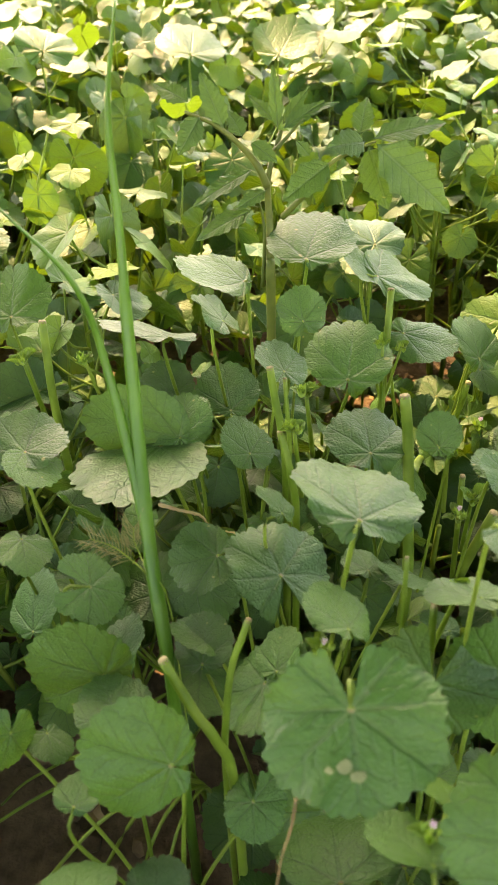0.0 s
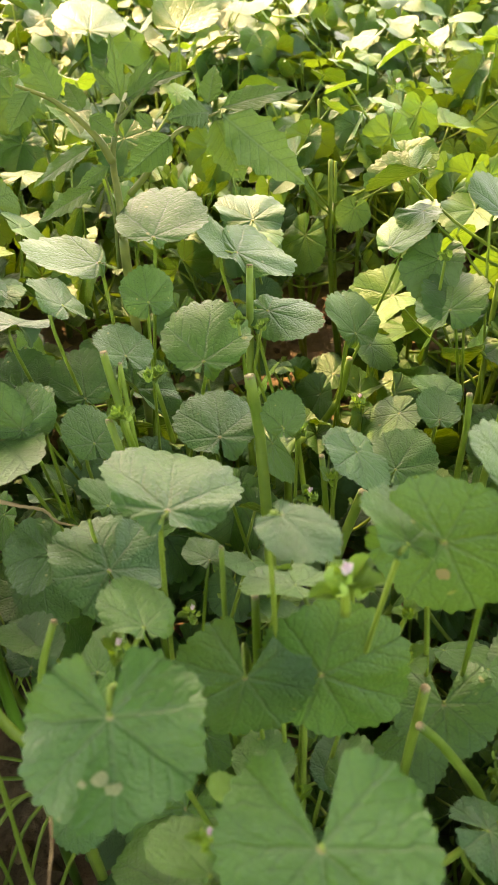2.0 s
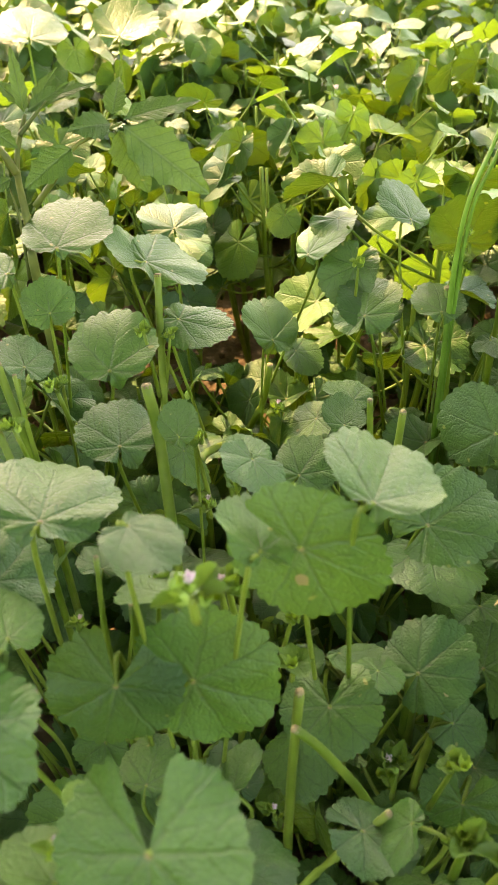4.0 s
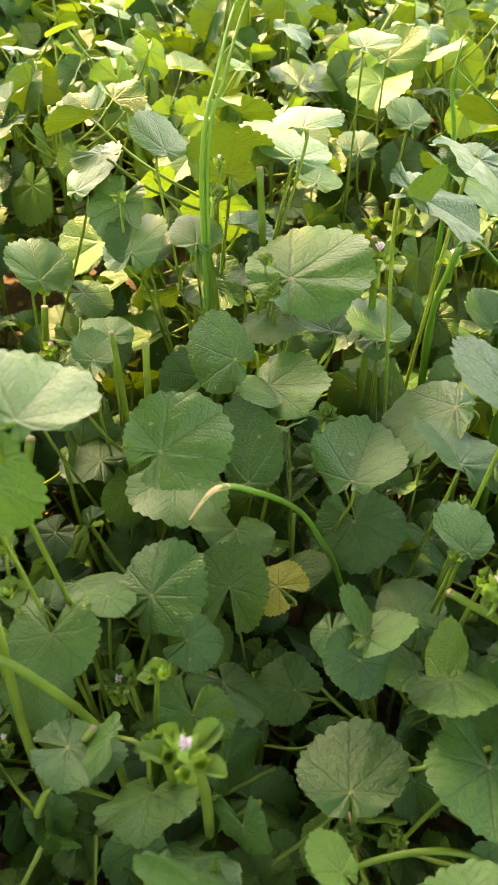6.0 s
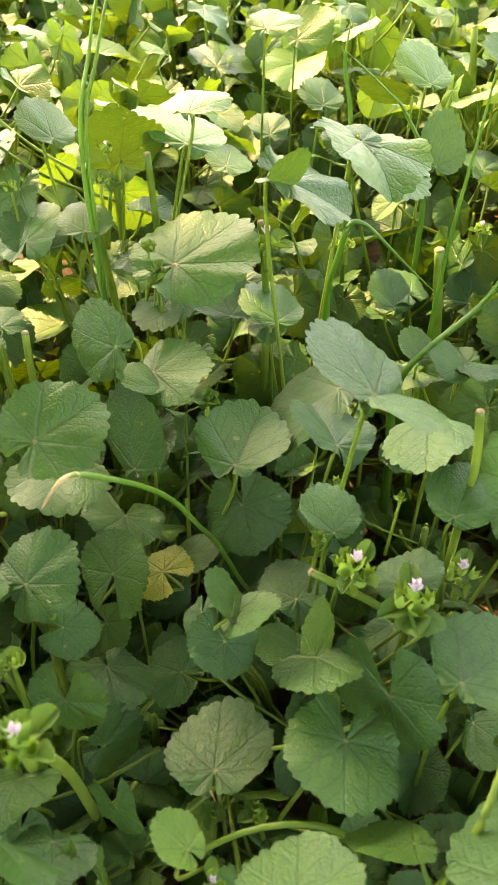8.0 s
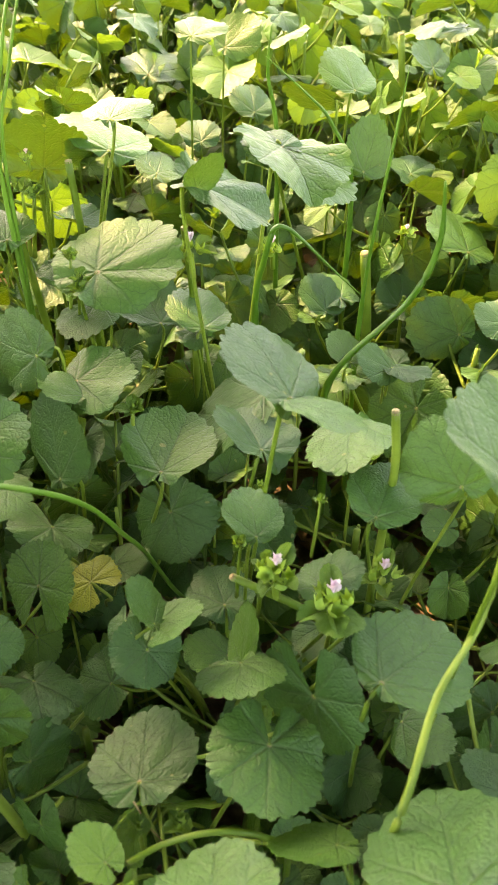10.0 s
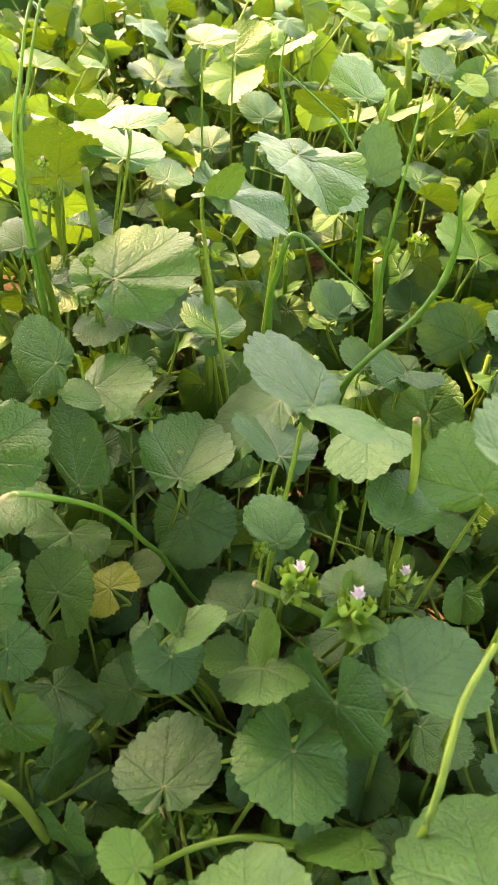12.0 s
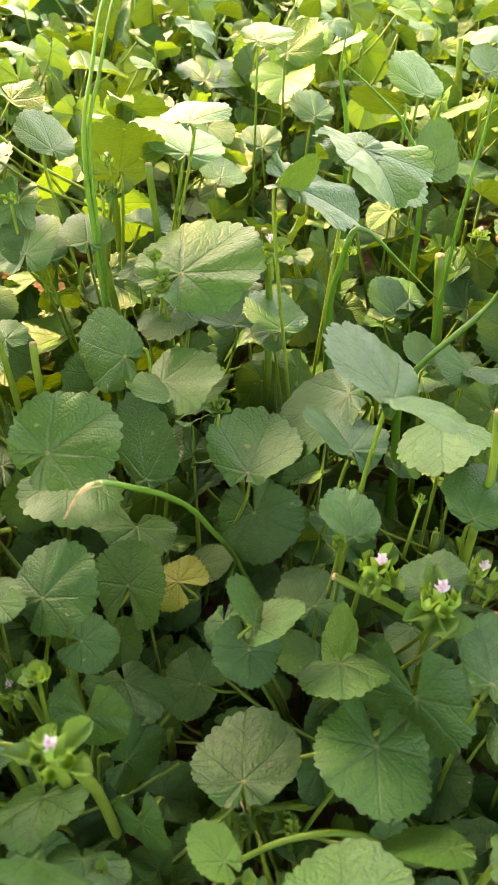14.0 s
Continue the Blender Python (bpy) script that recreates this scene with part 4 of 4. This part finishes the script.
def feathery(wide, *points):
    """A thread-like stalk with finely cut leaf segments, on the one seedling."""
    if not SEEDLING:
        s = tagged(new("feathery_seedling"), "small bright green seedling with finely cut feathery leaves", "plant")
        s.matrix_basis = pose(points[0][0], points[0][1] + 0.03, ground_height(points[0][0], points[0][1] + 0.03))
        SEEDLING.append(s)
    o = SEEDLING[0].matrix_basis.translation
    p = [Vector(q) - o for q in points]
    stalk = part("stalk", tube("seedling_stalk", [Vector((0, 0, -0.005)), p[0] * 0.6] + p, (wide * 0.5, wide * 0.3), STALK, 5, 5), SEEDLING[0])
    rr = random.Random(len(SEEDLING[0].children))
    line = glide(p, 6)
    for k in range(len(line) // 2, len(line)):
        d = (line[k] - line[k - 1]).normalized()
        for side in (-1, 1):
            out = (d.cross(Vector((0, -0.5, 0.8))) * side + d * 0.7 + Vector((0, 0, rr.uniform(-0.2, 0.4)))).normalized()
            tip = line[k] + out * rr.uniform(0.005, 0.009)
            seg = part("leaf_segment", tube("segment", [line[k], line[k].lerp(tip, 0.5), tip], (wide * 0.22, wide * 0.12), YOUNG_AND_BACKLIT, 2, 4), stalk)
            for f in (-1, 1):
                part("leaf_segment", tube("segment", [line[k].lerp(tip, 0.55), tip + d * 0.002 + out * 0.001 + Vector((0, 0, f * 0.003))], (wide * 0.2, wide * 0.12), YOUNG_AND_BACKLIT, 2, 4), stalk)
    return stalk


onion_blade(0.0088, (-0.001, 0.329, 0.247), (-0.009, 0.363, 0.306), (-0.014, 0.410, 0.393), (-0.015, 0.433, 0.460), (-0.015, 0.442, 0.512), (-0.006, 0.446, 0.559))
onion_blade(0.0078, (-0.002, 0.329, 0.247), (-0.012, 0.372, 0.322), (-0.026, 0.403, 0.394), (-0.037, 0.406, 0.441), (-0.064, 0.401, 0.481))
onion_blade(0.0047, (0.372, 0.566, 0.237), (0.374, 0.566, 0.373), (0.388, 0.564, 0.432), (0.403, 0.561, 0.475), (0.430, 0.558, 0.505))
onion_blade(0.0042, (0.374, 0.566, 0.237), (0.378, 0.565, 0.375), (0.392, 0.563, 0.428), (0.410, 0.560, 0.478), (0.427, 0.558, 0.500))
onion_blade(0.0063, (0.546, 0.519, 0.245), (0.553, 0.517, 0.284), (0.560, 0.515, 0.309), (0.569, 0.513, 0.310), (0.579, 0.510, 0.302), (0.602, 0.504, 0.277), (0.632, 0.497, 0.246))
onion_blade(0.0075, (0.580, 0.444, 0.209), (0.632, 0.428, 0.280), (0.647, 0.423, 0.325), (0.645, 0.424, 0.369))
onion_blade(0.0050, (0.449, 0.375, 0.061), (0.427, 0.360, 0.118), (0.407, 0.343, 0.185), (0.394, 0.332, 0.218), (0.380, 0.322, 0.252), (0.365, 0.314, 0.275), (0.347, 0.305, 0.295), (0.331, 0.297, 0.310), (0.321, 0.294, 0.310), (0.312, 0.293, 0.299))
onion_blade(0.0041, (0.617, 0.473, 0.220), (0.621, 0.472, 0.304), (0.630, 0.469, 0.387), (0.634, 0.468, 0.429))
onion_blade(0.0050, (0.616, 0.658, 0.323), (0.608, 0.660, 0.379), (0.611, 0.659, 0.417))
onion_blade(0.0050, (0.670, 0.612, 0.293), (0.650, 0.618, 0.346), (0.630, 0.625, 0.369), (0.597, 0.635, 0.399))

tomato_stem(0.0106, (0.068, 0.600, 0.349), (0.068, 0.605, 0.369), (0.068, 0.610, 0.396), (0.067, 0.615, 0.419), (0.070, 0.620, 0.436), (0.078, 0.630, 0.456))
tomato_stem(0.0074, (0.067, 0.615, 0.421), (0.060, 0.615, 0.436), (0.047, 0.618, 0.451), (0.030, 0.620, 0.464), (0.010, 0.620, 0.473))
tomato_stem(0.0059, (0.077, 0.605, 0.401), (0.094, 0.600, 0.420), (0.111, 0.600, 0.440), (0.127, 0.610, 0.445), (0.144, 0.615, 0.450))
tomato_stem(0.0044, (0.073, 0.620, 0.445), (0.084, 0.625, 0.455), (0.094, 0.630, 0.464))
tomato_stem(0.0041, (0.062, 0.605, 0.347), (0.064, 0.605, 0.390), (0.061, 0.610, 0.413))
tomato_leaflet(0.143, 0.612, 0.450, -58, 42, -149, 0.076, 0.073)
tomato_leaflet(0.140, 0.622, 0.446, -79, 19, -171, 0.049, 0.058)
tomato_leaflet(0.143, 0.625, 0.449, 12, 31, -69, 0.060, 0.044)
tomato_leaflet(0.137, 0.615, 0.450, 9, -45, 113, 0.031, 0.045)
tomato_leaflet(0.136, 0.640, 0.448, 48, 8, -11, 0.032, 0.034)
tomato_leaflet(0.111, 0.600, 0.441, -35, -41, 144, 0.044, 0.047)
tomato_leaflet(0.097, 0.610, 0.443, 64, -28, 47, 0.014, 0.024)
tomato_leaflet(0.037, 0.620, 0.461, 68, -15, 23, 0.040, 0.036)
tomato_leaflet(0.050, 0.630, 0.452, 55, -13, 25, 0.023, 0.031)
tomato_leaflet(0.021, 0.610, 0.472, -46, -33, 174, 0.031, 0.036)
tomato_leaflet(0.013, 0.630, 0.477, 30, -28, 53, 0.030, 0.038)
tomato_leaflet(0.056, 0.610, 0.454, -36, 36, -143, 0.023, 0.028)
tomato_leaflet(0.076, 0.640, 0.453, 77, -2, 7, 0.045, 0.022)
tomato_leaflet(0.079, 0.630, 0.457, 35, 34, -51, 0.037, 0.025)
tomato_leaflet(0.080, 0.650, 0.455, 57, 25, -30, 0.034, 0.022)
tomato_leaflet(0.075, 0.650, 0.457, 47, -24, 40, 0.029, 0.022)
tomato_leaflet(0.056, 0.600, 0.410, -20, -26, 119, 0.047, 0.038)
tomato_leaflet(0.057, 0.610, 0.435, -25, -24, 113, 0.051, 0.035)
tomato_leaflet(0.066, 0.600, 0.423, -23, -33, 127, 0.026, 0.024)
tomato_leaflet(0.082, 0.660, 0.456, 14, 27, -59, 0.049, 0.024)
dry_root(0.0025, (-0.011, 0.427, 0.280), (0.003, 0.427, 0.274), (0.014, 0.428, 0.269), (0.022, 0.426, 0.260), (0.037, 0.426, 0.254))
dry_root(0.0010, (0.061, 0.195, 0.336), (0.059, 0.192, 0.321), (0.055, 0.189, 0.303), (0.053, 0.186, 0.288))
dry_root(0.0011, (0.364, 0.187, 0.178), (0.369, 0.186, 0.149), (0.375, 0.184, 0.128))
feathery(0.0013, (-0.000, 0.348, 0.276), (-0.010, 0.353, 0.290), (-0.019, 0.356, 0.300), (-0.028, 0.358, 0.308), (-0.039, 0.358, 0.314))
feathery(0.0013, (-0.011, 0.356, 0.286), (-0.014, 0.360, 0.297), (-0.017, 0.363, 0.307), (-0.017, 0.366, 0.314))

# ---- plants of the field, further off ----
def field_plant(seed, leaves, high, low_res=False):
    """Stems and leaves of one plant round the origin: rows of (matrix, width, seed) and stem lines."""
    rr = random.Random(seed)
    stems, blades = [], []
    for s in range(rr.choice((2, 3, 3))):
        a = rr.uniform(0, 6.3)
        h = high * rr.uniform(0.62, 1.0)
        top = Vector((math.cos(a) * 0.035, math.sin(a) * 0.035, h))
        stems.append(([Vector((0, 0, -0.005)), top * 0.5 + Vector((math.cos(a), math.sin(a), 0)) * 0.012, top], rr.uniform(0.0022, 0.0045)))
    for k in range(leaves):
        a = k * 2.4 + rr.uniform(-0.5, 0.5)
        level = (k + 0.5) / leaves
        z = high * (0.30 + 0.75 * level ** 0.6) * rr.uniform(0.9, 1.08)
        r = rr.uniform(0.018, 0.085)
        j = Vector((r * math.cos(a), r * math.sin(a), z))
        tilt = rr.gauss(16, 17) if rr.random() < 0.70 else rr.uniform(45, 85)
        m = Matrix.Translation(j) @ Euler((0, 0, a - math.pi / 2 + rr.uniform(-0.7, 0.7))).to_matrix().to_4x4() @ Euler((radians(-tilt), radians(rr.gauss(0, 12)), 0)).to_matrix().to_4x4()
        wide = rr.uniform(0.042, 0.084) * (1 - 0.15 * level) * (0.8 if high < 0.2 else 1.0 if high < 0.25 else 1.05)
        line = stems[k % len(stems)][0]
        foot = line[1].lerp(line[2], min(1, max(0, z / high * 1.3 - 0.6)))
        # about a third take the brighter blade, in place of light shining through
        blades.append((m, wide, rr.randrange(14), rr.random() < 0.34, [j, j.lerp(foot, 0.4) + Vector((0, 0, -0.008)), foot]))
    return stems, blades


def field_thing(seed, leaves, high):
    e = tagged(new("mallow_plant"), PLANT_LABEL + ", upright and sunlit" if high > 0.25 else PLANT_LABEL + ", low in the shade", "plant", "mallow plants in the field")
    stems, blades = field_plant(seed, leaves, high)
    if high < 0.2:
        verts, faces = [], []
        for line, r in stems + [(b[4], 0.0016) for b in blades]:
            v, f = tube_data(glide(line, 4), (r, r * 0.7), 5)
            faces += [tuple(len(verts) + i for i in q) for q in f]
            verts += v
        part("stem", mesh_of("stem", verts, faces, STALK), e)
    else:
        for line, r in stems:
            part("stem", tube("stem", line, (r, r * 0.6), STALK, 5, 7), e)
    for m, wide, s, young, stalk in blades:
        mm = m @ Matrix.Diagonal((wide, wide, wide, 1))
        # young here puts a backlit glow into the material; middle plants go without
        ob = part("leaf", blade(s, (0.0, 0.3, 0.7)[s % 3], YOUNG_AND_BACKLIT if young and not 0.19 < high < 0.25 else LEAF), e, mm)
        if high >= 0.2:
            part("petiole", tube("petiole", stalk, (0.0012, 0.0017), STALK, 4, 5), ob, mm.inverted())
    return e


def bare_gap(x, y):
    return -0.24 < x < 0.07 and 0.19 < y < 0.43


TAKEN_PLANTS = [p for p in scene.objects if p.name.startswith("mallow_plant")]
FIELD = []
rr = random.Random(77)
TALL = [field_thing(100 + k, 14, 0.30 + 0.012 * k) for k in range(6)]
LOW = [field_thing(200 + k, 9, 0.115 + 0.012 * k) for k in range(4)]
MID = [field_thing(240 + k, 11, 0.20 + 0.012 * k) for k in range(4)]
used = {}
spots = []
for _ in range(9000):
    x, y = rr.uniform(-0.75, 1.55), rr.uniform(0.05, 1.45)
    if x < 0.1 - 0.55 * y - 0.25 or x > 0.55 + 0.75 * y:
        continue
    apart = 0.075 if y < 0.6 else 0.092
    if all((x - a) ** 2 + (y - b) ** 2 > apart ** 2 for a, b in spots):
        spots.append((x, y))
UNDER = [field_thing(260 + k, 11, 0.075 + 0.012 * k) for k in range(3)]
low_spots = []
for _ in range(4000):
    x, y = rr.uniform(-0.35, 1.0), rr.uniform(0.1, 0.85)
    if -0.25 - 0.2 * y < x < 0.62 + 0.5 * y and all((x - a) ** 2 + (y - b) ** 2 > 0.0072 for a, b in low_spots):
        low_spots.append((x, y))
# bare dark soil shows in one gap
low_spots = [(x, y) for x, y in low_spots if not bare_gap(x, y)]
spots = [(x, y) for x, y in spots if not bare_gap(x, y)]
for k, (x, y) in enumerate(low_spots):
    m = pose(x, y, ground_height(x, y), 0, 0, rr.uniform(0, 360))
    if k < 3:
        UNDER[k].matrix_basis = m
    FIELD.append(UNDER[k] if k < 3 else copy_thing(UNDER[k % 3], m))
for x, y in spots:
    edge = 0.60 + 0.03 * math.sin(9 * x)
    inside = -0.22 < x < 0.80
    kinds = LOW if (y < 0.42 and inside) else MID if (y < edge and inside) else TALL
    if kinds is TALL and 0.45 < y < 0.85 and inside and rr.random() < 0.9:
        kinds = MID
    first = rr.choice(kinds)
    scale = rr.uniform(0.85, 1.1) * (1.0 if kinds is not TALL or y > 0.6 else 0.75)
    m = pose(x, y, ground_height(x, y), 0, 0, rr.uniform(0, 360))
    if first.name not in used:
        used[first.name] = 1
        first.matrix_basis = m
        first.scale = (scale,) * 3
        FIELD.append(first)
    else:
        c = copy_thing(first, m)
        c.scale = (scale,) * 3
        FIELD.append(c)


HEROES = []
for p in TAKEN_PLANTS:
    for q in p.children:
        if q.name.startswith("leaf"):
            HEROES.append((p.matrix_basis @ q.matrix_basis @ Vector((0, 0.15, 0)), q.matrix_basis.to_scale().x))


HEROES.append((Vector((0.617, 0.473, 0.01)), 0.075))


def crowds(c, wide):
    """Whether a leaf at c would stand in the open slant above and before one of the upper leaves."""
    for h, w in HEROES:
        run = h.y - c.y
        if -0.02 < run < 0.34 and abs(h.x - c.x - 0.25 * run) < 0.45 * (w + wide):
            if abs(c.z - h.z - run * (0.58 - h.z) / max(h.y, 0.12)) < 0.36 * (w + wide) * (0.5 + 0.6 * (h.y < 0.45)):
                return True
    return False


def thin_out():
    """Leaves of the field's plants give way to the upper leaves."""
    away = []
    for p in FIELD:
        if p.matrix_basis.translation.y > 1.0:
            continue
        m = p.matrix_basis
        for q in p.children:
            if q.name.startswith("leaf"):
                c = m @ q.matrix_basis @ Vector((0, 0.15, 0))
                if c.z > 0.05 and crowds(c, (m @ q.matrix_basis).to_scale().x):
                    away += [*q.children, q]
    for q in away:
        bpy.data.objects.remove(q)


thin_out()


def far_kind(seed, leaves, high, teeth, rings, grow, stalks):
    """One far plant as plain arrays: places, faces, flat places, and which faces take the young and backlit blade."""
    stems, blades = field_plant(seed, leaves, high)
    verts, faces, uvs, tones = [], [], [], []

    def put(v, f, uv, tone):
        b = len(verts)
        verts.extend(v), uvs.extend(uv)
        faces.extend(tuple(b + i for i in q) for q in f)
        tones.extend([tone] * len(f))

    for m, wide, s, young, stalk in blades:
        v, f, uv = blade_data(s, (0.0, 0.3, 0.7)[s % 3], teeth, 2, 0.15, rings)
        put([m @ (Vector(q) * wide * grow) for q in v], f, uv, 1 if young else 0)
        if stalks:
            v, f = tube_data(stalk, (0.0012, 0.0017), 3)
            put(v, f, [(0.3, 0.3)] * len(v), 2)
    for line, r in stems:
        v, f = tube_data(line, (r, r * 0.6), 4)
        put(v, f, [(0.3, 0.3)] * len(v), 2)
    return np.array([tuple(v) for v in verts]), faces, np.array(uvs), tones


def build_field():
    """The rest of the field, too far off to tell its plants apart."""
    rr = random.Random(31)
    near_kinds = [far_kind(300 + k, 14, 0.31 + 0.012 * k, 9, (0.0, 0.5, 1.0), 1.08, True) for k in range(6)]
    far_kinds = [far_kind(330 + k, 11, 0.30 + 0.015 * k, 7, (0.0, 1.0), 1.1, False) for k in range(4)]
    av, af, au, tones, total = [], [], [], [], 0
    for k in range(6500):
        if k < 1500:
            y = rr.uniform(1.4, 4.2)
            x = rr.uniform(-0.3 - 0.5 * y, 0.6 + 0.75 * y)
        else:
            x, y = rr.uniform(-3.6, 4.6), rr.uniform(-2.6, 6.0)
            if 1.4 < y < 4.2 and -0.3 - 0.5 * y < x < 0.6 + 0.75 * y:
                continue
        if 0.03 < y < 1.45 and 0.1 - 0.55 * y - 0.28 < x < 0.58 + 0.75 * y:
            continue
        if y < 0.12 and -0.4 < x < 1.0 and y > -0.5:
            continue
        v, f, u, tone = rr.choice(near_kinds if k < 1500 else far_kinds)
        a, s = rr.uniform(0, 6.3), rr.uniform(0.8, 1.1)
        c, d = math.cos(a) * s, math.sin(a) * s
        av.append(np.c_[v[:, 0] * c - v[:, 1] * d + x, v[:, 0] * d + v[:, 1] * c + y, v[:, 2] * s + ground_height(x, y)])
        af += [tuple(total + i for i in q) for q in f]
        au.append(u)
        tones += tone
        total += len(v)
    me = mesh_of("mallow_field", np.concatenate(av), af, LEAF, np.concatenate(au))
    # backlit look of the far leaves, put into their material
    me.materials.append(YOUNG_AND_BACKLIT)
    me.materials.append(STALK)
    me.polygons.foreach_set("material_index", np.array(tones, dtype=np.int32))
    tagged(new("mallow_field", me), "dense sunlit green mallow plants filling the field", "plants", kind="stuff")


build_field()


# ---- an unseen tree, added to shade the near plants ----
def build_tree():
    rr = random.Random(12)
    tree = tagged(new("shade_tree"), "unseen broad dark green tree, added to shade the field", "tree")
    tree.matrix_basis = pose(0.3, -2.6, 0)
    o = Vector((0.3, -2.6, 0))
    fork = Vector((0.05, 0.1, 1.7))
    part("trunk", tube("trunk", [Vector((0, 0, -0.05)), Vector((0.05, 0, 0.9)), fork], (0.22, 0.16), BARK, 6, 12), tree)
    reach = SUN / SUN.z
    for k in range(9):
        tip = Vector((rr.uniform(-0.9, 1.8), rr.uniform(-0.6, 0.4), 0)) + reach * rr.uniform(2.4, 3.0) - o
        mid = fork.lerp(tip, 0.5) + Vector((0, 0, 0.3))
        part("branch", tube("branch", [fork, mid, tip], (0.075, 0.015), BARK, 6, 8), tree)
    verts, faces = [], []
    for _ in range(9000):
        x = rr.uniform(-1.0, 1.9)
        edge = 0.625 - 0.42 * x + 0.035 * math.sin(5 * x) + 0.035 * math.sin(23 * x + 1)
        y = edge - abs(rr.gauss(0, 0.05)) if rr.random() < 0.25 else rr.uniform(-0.7, edge)
        p = Vector((x, y, 0.28)) + reach * (2.1 + 0.5 * rr.random()) - o
        r = rr.uniform(0.045, 0.085)
        m = Euler((rr.gauss(0, 0.5), rr.gauss(0, 0.5), rr.uniform(0, 6.3))).to_matrix()
        b = len(verts)
        for q in ((0, -1.2, 0), (0.55, -0.3, 0.12), (0.45, 0.6, 0.1), (0, 1.3, -0.1), (-0.45, 0.6, 0.1), (-0.55, -0.3, 0.12)):
            verts.append(p + m @ (Vector(q) * r))
        faces += [(b, b + 1, b + 2, b + 3), (b, b + 3, b + 4, b + 5)]
    # rear crown, added out of view to dim the sky overhead
    for _ in range(11000):
        x, y = rr.uniform(-2.2, 3.0), rr.uniform(-4.2, -0.3)
        if ((x - 0.4) / 2.6) ** 2 + ((y + 1.6) / 2.5) ** 2 > 0.85 + 0.3 * rr.random() or (y > -0.7 and -1.0 < x < 1.9):
            continue
        p = Vector((x, y, 0.28)) + reach * (2.0 + 0.7 * rr.random()) - o
        r = rr.uniform(0.06, 0.11)
        m = Euler((rr.gauss(0, 0.5), rr.gauss(0, 0.5), rr.uniform(0, 6.3))).to_matrix()
        b = len(verts)
        for q in ((0, -1.2, 0), (0.55, -0.3, 0.12), (0.45, 0.6, 0.1), (0, 1.3, -0.1), (-0.45, 0.6, 0.1), (-0.55, -0.3, 0.12)):
            verts.append(p + m @ (Vector(q) * r))
        faces += [(b, b + 1, b + 2, b + 3), (b, b + 3, b + 4, b + 5)]
    part("crown", mesh_of("crown", verts, faces, CROWN), tree)


build_tree()
